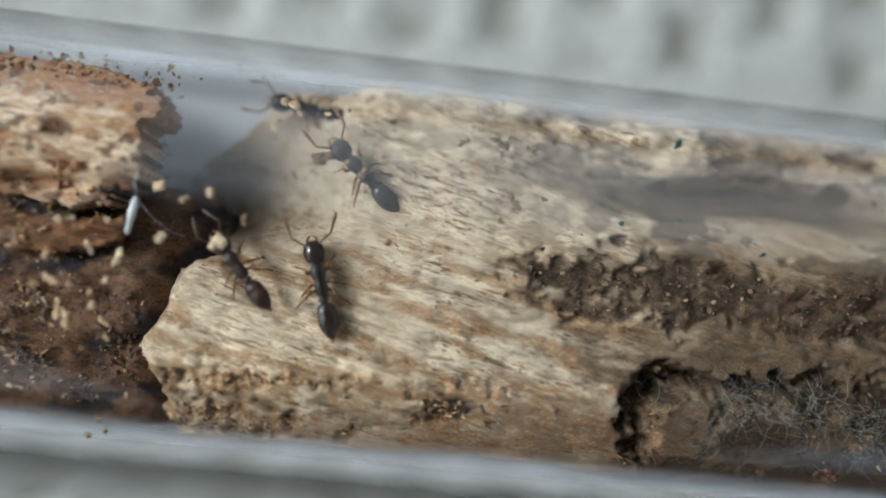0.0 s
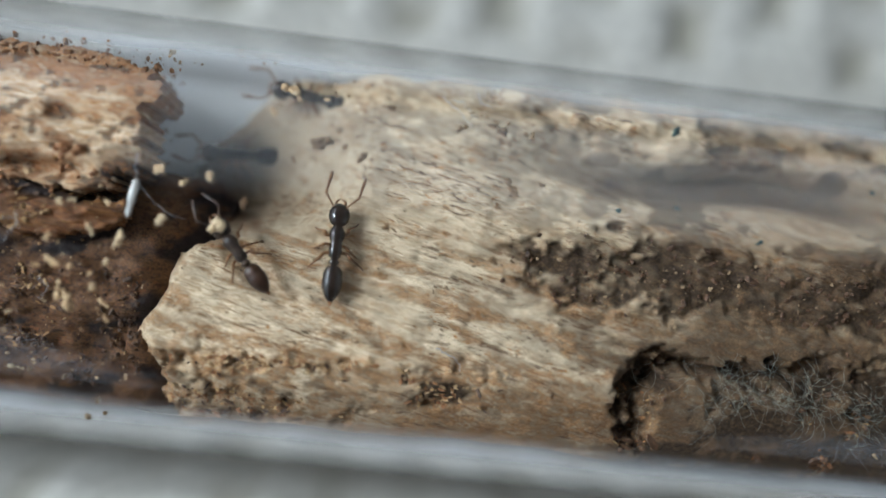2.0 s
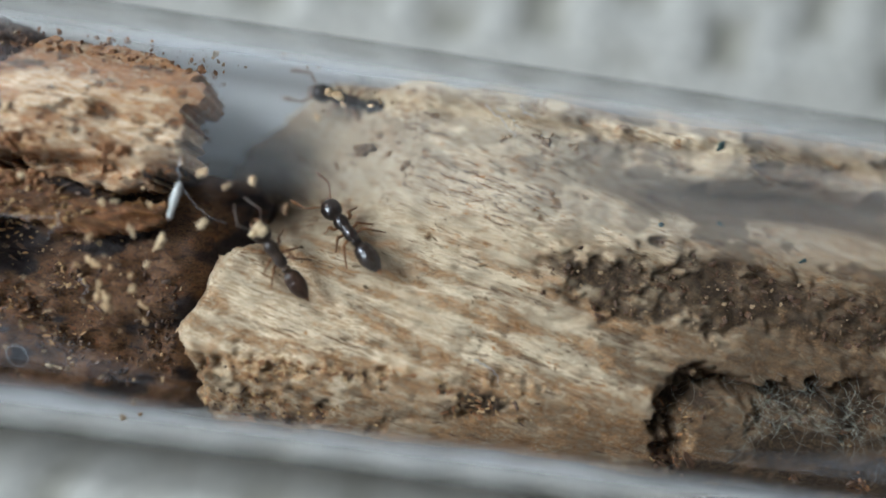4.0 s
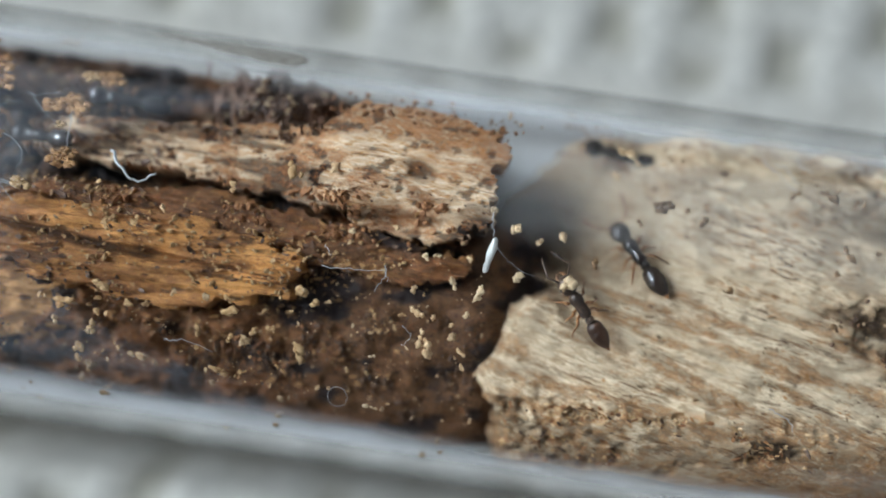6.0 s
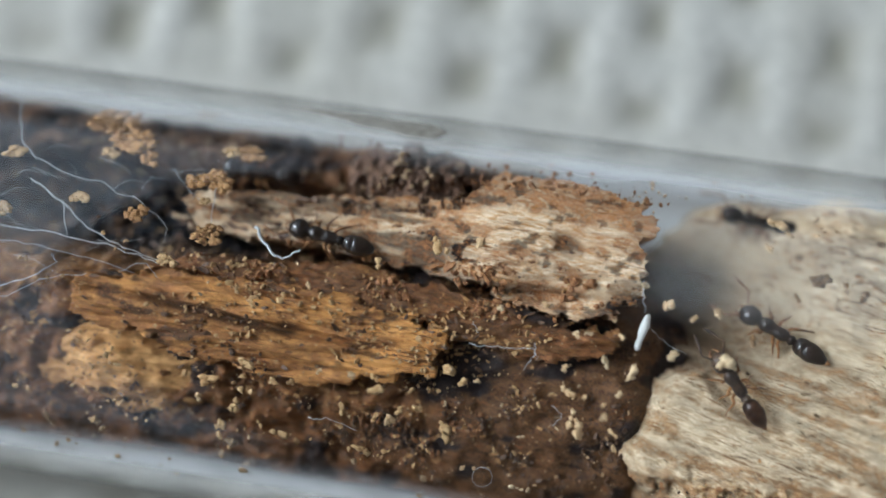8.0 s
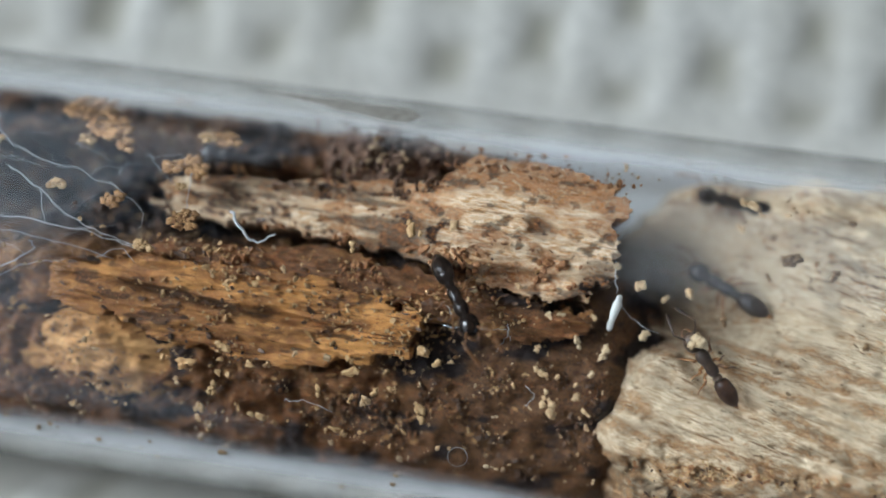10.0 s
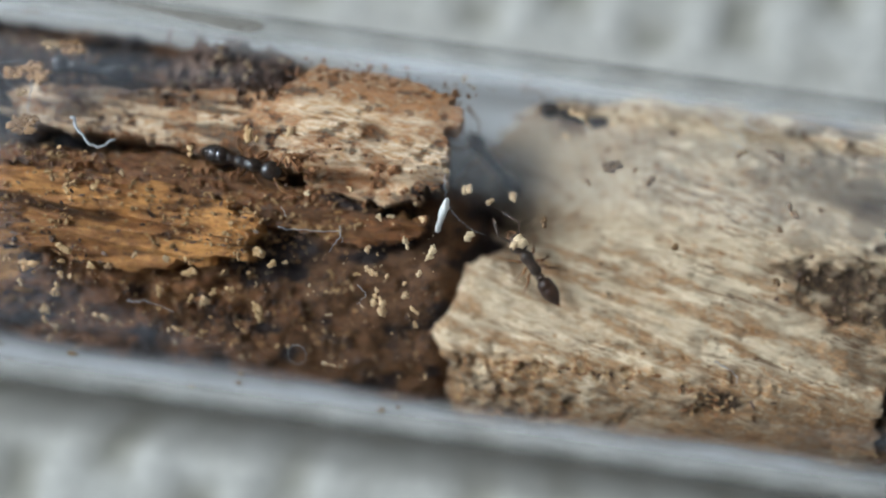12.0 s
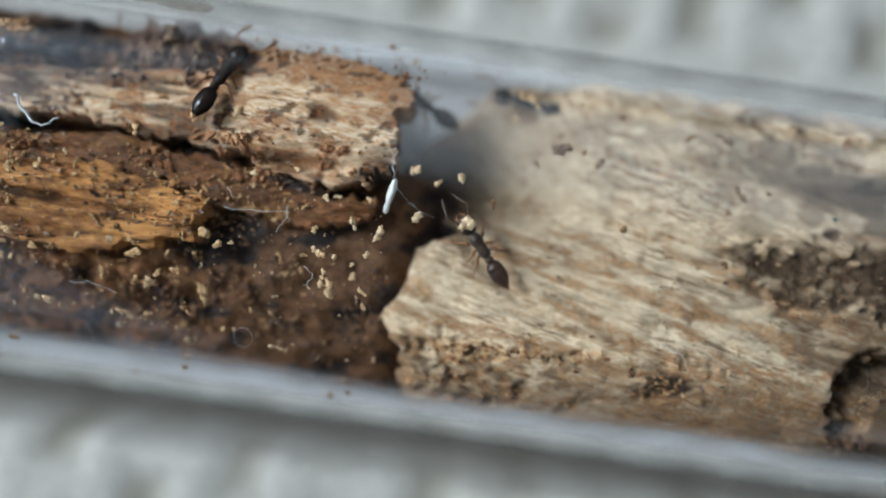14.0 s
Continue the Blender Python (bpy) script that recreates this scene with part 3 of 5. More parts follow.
def pale_rust(x, y):
    crust = crust_zone(x, y) * (0.45 + 0.55 * step(fbm(x * 0.8, y * 1.5, 5, 19), 0.38, 0.48)) * (1 - 0.9 * crust_cream(x, y))
    streaks = 0.85 * step(fbm(x * 0.5, (y + 0.2 * x) * 3.0, 5, 20) + 0.05 * step(x, -3, 3), 0.51, 0.62) * step(-y, -2.5, 0.5) + 0.55 * blob(x, y, -4.8, -1.6, 0.9, 0.5, 0.8, -25) * fbm(x * 2, y * 2, 3, 22)
    return np.maximum.reduce([0.95 * crust, streaks, 0.75 * brown_side(x, y), 0.8 * blob(x, y, 12.5, -6.0, 7.5, 1.2, 0.5)])


def brown_side(x, y):
    """The wood turns brown and rotten towards the far end."""
    n = 5.0 * (fbm(x * 0.35, y * 0.6, 5, 46) - 0.5)
    return step(x + n - 0.5 * np.abs(y + 1.0), 4.0, 10.5) * (1 - 0.55 * step(y, 1.2, 2.4)) * (0.45 + 0.95 * fbm(x * 0.9, (y + 0.15 * x) * 1.8, 5, 47))


def pale_bleach(x, y):
    nose = 1.3 * blob(x, y, -6.4, -2.3, 4.2, 1.9, 0.7) * step(fbm(x * 0.8, y * 1.8, 4, 24), 0.3, 0.58)
    return np.maximum.reduce([crust_cream(x, y), nose, 0.5 * step(fbm(x * 0.3, (y + 0.15 * x) * 1.6, 5, 26), 0.52, 0.68) * (1 - step(x, 2, 8))])


def pale_mould_and_shade(x, y):
    a = moss_band(x, y) * (0.6 + 0.6 * fbm(x * 1.8, y * 2.4, 4, 23))
    h = 0.75 * step(fbm(x * 1.1, y * 1.7, 5, 43) + 0.2 * step(x, 6, 14), 0.46, 0.66) * step(x, 4, 11) * (1 - step(y, 0.5, 2.0))
    # mould on the pit floor; the slot's black is its shade painted in
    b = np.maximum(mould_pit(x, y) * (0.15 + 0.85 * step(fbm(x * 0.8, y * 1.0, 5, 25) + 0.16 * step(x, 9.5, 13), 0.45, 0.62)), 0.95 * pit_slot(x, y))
    # groove's own shade painted in on top of its depth
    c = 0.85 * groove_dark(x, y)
    # first term of e paints shade on the sunken shelf; the rest is mould
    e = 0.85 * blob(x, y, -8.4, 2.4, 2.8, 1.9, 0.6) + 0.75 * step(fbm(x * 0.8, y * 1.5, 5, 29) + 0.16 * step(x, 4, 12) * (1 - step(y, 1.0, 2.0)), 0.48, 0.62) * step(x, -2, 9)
    d = 0.55 * step(fbm(x * 0.9, y * 1.5, 5, 27), 0.54, 0.74) * step(y, 2.5, 4.5) * step(x, -1, 3)
    g = 0.42 * step(fbm(x * 0.7, y * 1.1, 5, 41), 0.5, 0.64) * step(y, 0.8, 2.2)
    # smooth darkening of the sunken shelf, shade put into the colour
    shelf_shade = 0.5 * blob(x, y, -6.6, 3.0, 4.6, 3.0, 0.6) * (0.6 + 0.7 * fbm(x * 0.5, y * 0.7, 4, 44))
    holes = 0.38 * crust_zone(x, y) * crust_hole(x, y) * (1 - crust_cream(x, y)) + 0.95 * blob(x, y, 1.42, -4.3, 0.75, 0.4, 0.6)
    corner = 0.95 * step(-y + 0.9 * (fbm(x * 0.9, y * 1.2, 4, 51) - 0.5), 4.9, 5.25) * step(x, 6.0, 9.0) * (0.55 + 0.6 * step(fbm(x * 1.6, y * 2.4, 4, 66), 0.4, 0.56))
    seam = 0.5 * step(fbm(x * 1.6, (y + 0.15 * x) * 2.6, 4, 67), 0.50, 0.58) * (1 - step(np.abs(y + 4.75 + 0.03 * x + 0.5 * (fbm(x * 0.7, y * 0.2, 3, 68) - 0.5)), 0.3, 0.75))
    grain = 0.32 * step(fbm(x * 0.55, (y + 0.22 * x) * 4.2, 5, 86), 0.55, 0.64) * step(fbm(x * 0.4, y * 0.7, 3, 87), 0.40, 0.55) * step(x, -6, -2)
    low = 0.25 * step(-y, 4.8, 5.4) * (0.5 + 0.9 * fbm(x * 0.8, y * 1.2, 4, 45))
    # brown shading of the notch beside the shelf, painted in
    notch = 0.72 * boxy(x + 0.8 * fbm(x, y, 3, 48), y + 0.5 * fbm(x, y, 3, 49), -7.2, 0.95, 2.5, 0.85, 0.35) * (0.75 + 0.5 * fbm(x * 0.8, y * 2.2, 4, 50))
    return np.maximum.reduce([notch, grain, corner, seam, a, b, c, d, e, g, h, shelf_shade, holes, low, (0.62 + 0.25 * step(-y, 1.5, 3.5) * step(x, 9, 12)) * brown_side(x, y)])


def brown_top(x, y):
    z = 2.15 - 0.05 * (y + 1.5) ** 2 - 0.035 * np.clip(-y - 1.5, 0, None) ** 2
    low = step(y, 0.6, 2.0) * np.interp(x, [-45, -22, -18, -12, -9], [1.4, 1.4, 0.5, 0.5, 1.6])
    z = z - low + 0.9 * (fbm(x * 0.5, y * 0.8, 4, 50) - 0.5) + (0.45 + 0.8 * (1 - step(x, -19, -15))) * (fbm(x * 1.7, y * 2.2, 5, 52) - 0.5)
    left = 1 - step(x, -17.5, -16)
    z = z + left * step(y, 3.9, 4.8) * (1.6 + 1.5 * (fbm(x * 0.8, y * 1.1, 5, 53) - 0.5))
    return z + hollow(x, y) * (1.6 * (fbm(x * 0.9, y * 1.3, 5, 54) - 0.5) - 0.7) - 1.6 * step(x, -9.6, -7.5)


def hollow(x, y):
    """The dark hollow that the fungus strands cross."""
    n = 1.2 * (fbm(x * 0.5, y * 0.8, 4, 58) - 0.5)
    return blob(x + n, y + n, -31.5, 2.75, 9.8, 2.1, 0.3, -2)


def brown_rust(x, y):
    left = 1 - step(x, -20, -14)
    return np.clip(left * step(-y, -1, 1.0) * (0.2 + 1.2 * fbm(x * 0.8, y * 1.2, 4, 55)) + step(y, 4.0, 4.8) * 0.3 * step(fbm(x * 0.6, y, 4, 57), 0.45, 0.65), 0, 1)


def brown_gold(x, y):
    """Where the moist wood shows golden fibres."""
    left = 1 - step(x, -18, -15.5)
    return left * (1 - step(np.abs(y + 1.4), 1.6, 3.2)) * step(fbm(x * 0.45, y * 1.3, 5, 59), 0.38, 0.58) * 1.0


def brown_shade_patches(x, y):
    # two slots shown only by dark colour, their shade painted, not dug
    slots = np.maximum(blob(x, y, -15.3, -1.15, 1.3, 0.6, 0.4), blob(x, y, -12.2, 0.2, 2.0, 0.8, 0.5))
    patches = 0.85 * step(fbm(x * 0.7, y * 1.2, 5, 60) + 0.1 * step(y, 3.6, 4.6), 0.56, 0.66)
    # the dug hollow gets painted shade too; patches are random dark tone
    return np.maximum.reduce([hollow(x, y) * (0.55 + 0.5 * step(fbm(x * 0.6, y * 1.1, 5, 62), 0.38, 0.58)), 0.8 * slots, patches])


def build_wood():
    ob = sheet("brown_wood_base", (-46, -7.2, -6.85, 6.85), 0.12, brown_top, lambda x, y: 6.8 - np.abs(y) + 0 * x - 18.0 * step(x, -12.6, -12.0) * step(y, 2.0, 2.7), BROWN, dict(rust=brown_rust, mould=brown_shade_patches, bleach=brown_gold))
    tagged(ob, "dark brown moist rotten wood with crumbs along the tube's floor", "rotten wood")
    ob = sheet("pale_wood", (-11, 30, -6.95, 6.95), 0.075, pale_top, pale_inside, PALE, dict(rust=pale_rust, mould=pale_mould_and_shade, bleach=pale_bleach), depth=lambda x, y: 1.6 + 14 * (1 - step(y, 1.5, 3.5)) + 14 * step(x, -4, 0))
    tagged(ob, "large pale beige rotten wood with a ragged end and dark mould", "rotten wood")

    # the orange piece near the gap
    def o_in(x, y):
        n = 0.8 * (fbm(x * 1.3, y * 1.6, 5, 61) - 0.5) + 0.5 * (fbm(x * 3.6, y * 4.2, 3, 69) - 0.5) + 0.12 * (value_noise(x * 0.6, y * 6, 62) - 0.5)
        right = np.interp(y, [1.0, 1.5, 2.3, 3.2, 4.2, 4.8, 5.6], [-10.9, -10.1, -9.95, -10.0, -9.5, -9.8, -11.0])
        top = np.interp(x, [-17, -15.8, -13, -10], [4.9, 5.75, 5.75, 5.45])
        low = np.interp(x, [-17, -14, -12, -10], [1.6, 1.15, 1.0, 1.3])
        left = -27.0 + 0 * y
        top = np.where(x < -15.2, np.interp(x, [-28, -21, -16.5, -15.2], [3.6, 4.2, 4.6, 5.7]), top)
        low = np.where(x < -14, np.interp(x, [-28, -20, -15, -14], [2.3, 2.0, 1.5, 1.15]), low)
        return np.minimum.reduce([right + 2 * n - x, top + 0.6 * n - y, y - low + n, x - left + 2 * n])

    def o_top(x, y):
        z = 3.5 - 0.11 * (y - 2.6) ** 2 + 0.55 * (fbm(x * 0.5, y * 1.2, 4, 63) - 0.5) + 0.26 * (fbm(x * 0.5, y * 5.5, 3, 64) - 0.5) + 0.09 * (fbm(x * 1.6, y * 3.6, 4, 65) - 0.5)
        z = z - 0.25 * blob(x + 0.9 * fbm(x * 3, y * 3, 3, 66), y + 0.4 * fbm(x * 4, y * 4, 2, 67), -12.2, 3.6, 0.5, 0.4, 0.8) - 0.9 * step(-x, 14.4, 18.5) - 0.10 * np.clip(-x - 17, 0, None)
        return z - 0.5 * blob(x, y, -13.5, 1.5, 2.2, 0.3, 0.5) - 0.15 * step(x, -10.6, -9.6)

    ob = sheet("orange_wood", (-27.5, -8.8, 0.5, 6.0), 0.06, o_top, o_in, ORANGE, dict(
        rust=lambda x, y: 0.95 * step(y + 2.4 * (fbm(x * 0.7, y * 1.6, 5, 73) - 0.5), 3.9, 4.5) + 0.85 * step(fbm(x * 0.8, y * 1.7, 5, 74), 0.56, 0.62) + 0.8 * blob(x, y, -12.2, 1.7, 2.2, 0.55, 0.5) * step(fbm(x * 1.5, y * 2, 4, 71), 0.42, 0.56) + 0.9 * blob(x, y, -12.7, 3.5, 0.45, 0.35, 0.5),
        mould=lambda x, y: 0.7 * blob(x + 0.9 * fbm(x * 3, y * 3, 3, 66), y + 0.4 * fbm(x * 4, y * 4, 2, 67), -12.2, 3.6, 0.45, 0.36, 0.8) + 0.7 * step(fbm(x * 1.6, y * 2.6, 4, 75), 0.64, 0.7) + step(-x, 15, 17.5) * (0.12 + 0.65 * step(fbm(x * 0.25, y * 2.2, 4, 84), 0.50, 0.62)) + 0.8 * blob(x, y, -10.2, 1.7, 0.7, 0.5, 0.7),
        bleach=lambda x, y: blob(x, y, -12.8, 2.8, 3.0, 1.3, 0.5, -4) * (0.2 + 1.5 * step(fbm(x * 0.3, (y + 0.05 * x) * 4.0, 5, 72), 0.44, 0.54)) * (1 - step(-x, 15, 17)) + 0.7 * blob(x, y, -14.2, 4.0, 1.4, 0.5, 0.5) + 1.4 * blob(x, y, -18.5, 3.0, 4.5, 0.9, 0.5) * step(fbm(x * 0.4, y * 3, 4, 76), 0.38, 0.6)), depth=2.6)
    tagged(ob, "splintered orange and cream rotten wood piece with a bleached fibrous top", "rotten wood")

    # the amber strip
    def a_in(x, y):
        n = 0.9 * (fbm(x * 1.1, y * 1.8, 5, 91) - 0.5) + 0.4 * (fbm(x * 3.2, y * 4.0, 3, 97) - 0.5)
        top = np.interp(x, [-31, -29, -25, -21, -18, -16], [-0.4, 0.2, 0.7, 0.7, 0.35, -0.2])
        low = np.interp(x, [-31, -27, -23, -19.5, -19.2, -16], [-1.2, -2.0, -2.6, -2.6, -2.2, -1.7])
        return np.minimum.reduce([top - y + n, y - low + n, -16.5 + 1.2 * n - x, x + 30 + n])

    def a_top(x, y):
        return 3.4 - 0.16 * (y + 0.9) ** 2 + 0.5 * (fbm(x * 0.3, y * 2.4, 4, 92) - 0.5) + 0.4 * (fbm(x * 0.9, y * 7, 3, 93) - 0.5) - 0.5 * blob(x, y, -24.5, -0.75, 3.0, 0.14, 0.6, -5) - 0.4 * blob(x, y, -20.5, -0.95, 2.5, 0.12, 0.6, -4)

    ob = sheet("amber_wood_strip", (-31.5, -15.5, -3.0, 1.2), 0.065, a_top, a_in, AMBER, dict(
        rust=lambda x, y: 0.8 * step(fbm(x * 0.6, y * 1.4, 5, 94) - 0.03 * (x + 21), 0.48, 0.60),
        bleach=lambda x, y: 0.8 * blob(x, y, -18.5, -0.9, 2.2, 0.6, 0.6) * fbm(x * 1.5, y * 3, 3, 95),
        mould=lambda x, y: np.maximum(0.85 * blob(x, y, -24.5, -0.75, 3.0, 0.16, 0.6, -5), 0.7 * step(fbm(x * 0.9, y * 3.0, 4, 96), 0.6, 0.68))), depth=2.6)
    tagged(ob, "amber-coloured strip of rotten wood with dark grain lines", "rotten wood")

    # the reddish ridge above it and towards the gap
    def r_in(x, y):
        n = 0.7 * (fbm(x * 0.8, y * 1.4, 4, 101) - 0.5) + 0.5 * (fbm(x * 3.2, y * 4.0, 3, 106) - 0.5)
        top = np.interp(x, [-28, -26, -21, -17, -13, -10], [0.3, 1.2, 1.7, 1.4, 0.9, 0.7])
        low = np.interp(x, [-28, -24, -18, -15.5, -12, -10], [-0.2, 0.1, 0.2, -0.6, -0.7, 0.0])
        return np.minimum.reduce([top - y + n, y - low + n, -10.4 + n - x, x + 27.5 + n])

    ob = sheet("reddish_wood_ridge", (-28.5, -9.8, -1.4, 2.6), 0.07, lambda x, y: 2.85 - 0.2 * (y - 0.4) ** 2 + 0.5 * (fbm(x * 0.4, y * 2, 4, 102) - 0.5) + 0.35 * (fbm(x * 1.6, y * 5, 3, 103) - 0.5), r_in, BROWN, dict(
        rust=lambda x, y: 0.4 + 0.8 * step(fbm(x * 0.5, y * 1.0, 3, 104), 0.42, 0.58), bleach=lambda x, y: 0.8 * step(fbm(x * 0.5, y * 2.5, 4, 105), 0.50, 0.62),
        mould=lambda x, y: 0.9 * blob(x, y, -13.2, 0.85, 1.2, 0.25, 0.5, -8)), depth=2.4)
    tagged(ob, "reddish brown ridge of rotten wood dusted with frass", "rotten wood")

    # the pale lump and the fuzzy clump
    ob = sheet("tawny_wood_lump", (-33, -23.5, -5.6, -0.9), 0.07, lambda x, y: 2.5 - 0.06 * (x + 28.2) ** 2 - 0.28 * (y + 2.9) ** 2 + 0.9 * (fbm(x * 0.6, y * 1.8, 4, 111) - 0.5) + 0.45 * (fbm(x * 1.8, y * 5, 4, 112) - 0.5),
        lambda x, y: blob(x, y, -28.2, -2.95, 3.4, 1.6, 0.6, -6) - 0.5 + 1.6 * (fbm(x * 0.9, y * 1.6, 5, 113) - 0.5), TAWNY, dict(bleach=lambda x, y: 0.5 * blob(x, y, -28.5, -2.6, 2.0, 0.7, 0.6), rust=lambda x, y: 0.6 * step(fbm(x, y * 1.5, 4, 114) - 0.3 * blob(x, y, -28.3, -2.7, 2.4, 1.0, 0.9), 0.38, 0.56)), depth=2.2)
    tagged(ob, "soft tawny lump of crumbled wood against the glass", "rotten wood")
    ob = sheet("frass_clump", (-22.5, -15.8, 3.7, 6.7), 0.06, lambda x, y: 2.0 - 0.16 * (x + 18.7) ** 2 - 0.3 * (y - 5.0) ** 2 + 1.1 * (fbm(x * 2.2, y * 2.2, 5, 121) - 0.55),
        lambda x, y: blob(x, y, -18.7, 5.2, 2.3, 1.25, 0.5) - 0.5 + 1.2 * (fbm(x * 1.5, y * 1.5, 5, 123) - 0.5), CLUMP, depth=3.5)
    tagged(ob, "dark brown fuzzy clump of frass against the glass", "frass")


build_wood()
bpy.context.view_layer.update()
DEPS = bpy.context.evaluated_depsgraph_get()


def ground(x, y):
    """The height of the wood at (x, y)."""
    place = Vector((x * MM, y * MM, (float(bore(y)) - 0.02) * MM))
    for _ in range(60):
        hit, place, normal, face, ob, _ = scene.ray_cast(DEPS, place, Vector((0, 0, -1)), distance=0.05)
        if not hit:
            break
        if ob.get("category") == "rotten wood" or ob.name == "frass_clump":
            return place.z / MM
        place = place - Vector((0, 0, 0.00001))
    return 0.0


# ---- ants ----
def bent_leg(side, x, reach, forward, lift=0.55):
    """Points of a leg from its hip out to its foot."""
    return [(x, side * 0.14, 0.34), (x + 0.10 * forward, side * 0.38, 0.42), (x + 0.35 * forward, side * reach * 0.55, 0.62 * lift + 0.2), (x + 0.75 * forward, side * reach * 0.9, 0.12), (x + 1.0 * forward, side * reach * 1.05, 0.03)]


def build_ant(label, antenna_bend=0.3, shell=CHITIN, tail=None, feeler_shell=None):
    """An ant with its head towards +x, 3.4 mm long, its feet at z = 0. Returns the ant, its legs and its antennae."""
    ant = new("ant")
    tagged(ant, label, "ant", "ants in the tube")
    bm = bmesh.new()
    lathe(bm, [(0.92, 0.10), (0.96, 0.24), (1.08, 0.33), (1.24, 0.37), (1.42, 0.355), (1.56, 0.30), (1.66, 0.20), (1.70, 0.08)], 0.52, 0.78, droop=-0.05)
    head = part("head", bm, shell, ant)
    for side in (1, -1):
        bm = bmesh.new()
        tube_along(bm, smooth_path([(1.62, side * 0.16, 0.40), (1.78, side * 0.15, 0.36), (1.88, side * 0.03, 0.35)], 3), [0.07, 0.065, 0.06, 0.05, 0.04, 0.03, 0.02], 6)
        part("mandible", bm, LIMB, head, "amber mandible")
        bm = bmesh.new()
        bmesh.ops.create_uvsphere(bm, u_segments=8, v_segments=6, radius=0.055, matrix=Matrix.Translation((1.36, side * 0.30, 0.60)))
        part("eye", bm, CHITIN, head)
    bm = bmesh.new()
    lathe(bm, [(-0.22, 0.10), (-0.15, 0.20), (0.02, 0.235), (0.20, 0.225), (0.32, 0.205), (0.40, 0.22), (0.55, 0.27), (0.72, 0.27), (0.86, 0.20), (0.97, 0.12)], 0.50, 0.95)
    part("mesosoma", bm, shell, ant)
    bm = bmesh.new()
    lathe(bm, [(-0.44, 0.09), (-0.39, 0.17), (-0.32, 0.195), (-0.25, 0.165), (-0.18, 0.09)], 0.50, 1.35, 14)
    part("petiole", bm, shell, ant)
    bm = bmesh.new()
    lathe(bm, [(-1.72, 0.02), (-1.66, 0.07), (-1.54, 0.17), (-1.36, 0.28), (-1.14, 0.355), (-0.96, 0.365), (-0.885, 0.350), (-0.86, 0.332), (-0.82, 0.345), (-0.68, 0.335), (-0.54, 0.28), (-0.45, 0.18), (-0.41, 0.06)], 0.47, 0.9, droop=0.06)
    gaster = part("gaster", bm, tail or shell, ant)
    bm = bmesh.new()
    lathe(bm, [(-1.80, 0.012), (-1.75, 0.045), (-1.69, 0.075), (-1.64, 0.10)], 0.465, 0.9, 12, 0.06)
    part("gaster_tip", bm, LIMB, gaster, "amber tip of the gaster")
    legs = []
    for side in (1, -1):
        for x, reach, forward in ((0.62, 0.72, 0.42), (0.28, 0.78, -0.22), (0.02, 0.88, -0.62)):
            bm = bmesh.new()
            hip = Vector((x, side * 0.12, 0.36))
            pts = smooth_path([Vector(p) - hip for p in bent_leg(side, x, reach, forward)], 3)
            n = len(pts)
            tube_along(bm, pts, [0.066 - 0.044 * k / (n - 1) + 0.018 * math.exp(-((k - 5) / 2) ** 2) for k in range(n)], 7)
            leg = part("leg", bm, LIMB, ant, "amber-brown jointed leg")
            leg.location = hip * MM
            legs.append((leg, hip, side))
    feelers = []
    for side in (1, -1):
        bm = bmesh.new()
        root = Vector((1.50, side * 0.17, 0.55))
        a = radians(40 + 15 * antenna_bend) * side
        elbow = Vector((0.60 * math.cos(a), 0.60 * math.sin(a), 0.18))
        b = radians(-10 + 30 * antenna_bend) * side
        tip = elbow + Vector((0.78 * math.cos(b), 0.78 * math.sin(b), -0.30))
        pts = [Vector((0, 0, 0)), elbow * 0.5 + Vector((0, 0, 0.04)), elbow, elbow.lerp(tip, 0.3), elbow.lerp(tip, 0.7), tip]
        tube_along(bm, pts, [0.035, 0.035, 0.04, 0.045, 0.07, 0.05], 7)
        feeler = part("antenna", bm, feeler_shell or LIMB, ant, "elbowed amber antenna with a thicker tip")
        feeler.location = root * MM
        feelers.append((feeler, root, side))
    return ant, legs, feelers


ANT_A = build_ant("shiny black ant with amber legs walking on pale wood", 0.6)
ANT_B = build_ant("black ant turning off into the gap in the wood", 0.2)
ANT_C = build_ant("hunched black ant sunk in the wood beside a pale crumb", -0.4, DUSTY, BROWNTAIL, DUSTY)
ANT_D = build_ant("dark ant resting under the upper glass wall", 0.3)
ANT_E = build_ant("glossy black ant backing along the wood crevice", 0.3)
ANT_F = build_ant("dark bluish ant sitting deep beside the frass clump", 0.2)
ANT_G = build_ant("dark ant half hidden in the black hollow", 0.2)


def stand(x, y, heading, lift=0.0):
    return pose(x * MM, y * MM, (ground(x, y) + 0.02 + lift) * MM, 0, 0, heading)


ANT_C[0].matrix_basis = stand(-6.05, -0.62, 133, 0.9) @ pose(0, 0, 0, 0, -3, 0) @ Matrix.Scale(0.9, 4)
ANT_D[0].matrix_basis = stand(-4.7, 5.75, 173)
ANT_F[0].matrix_basis = stand(-20.44, 4.41, 108, -0.1)
ANT_G[0].matrix_basis = stand(-24.45, 4.75, 179, 0.0)


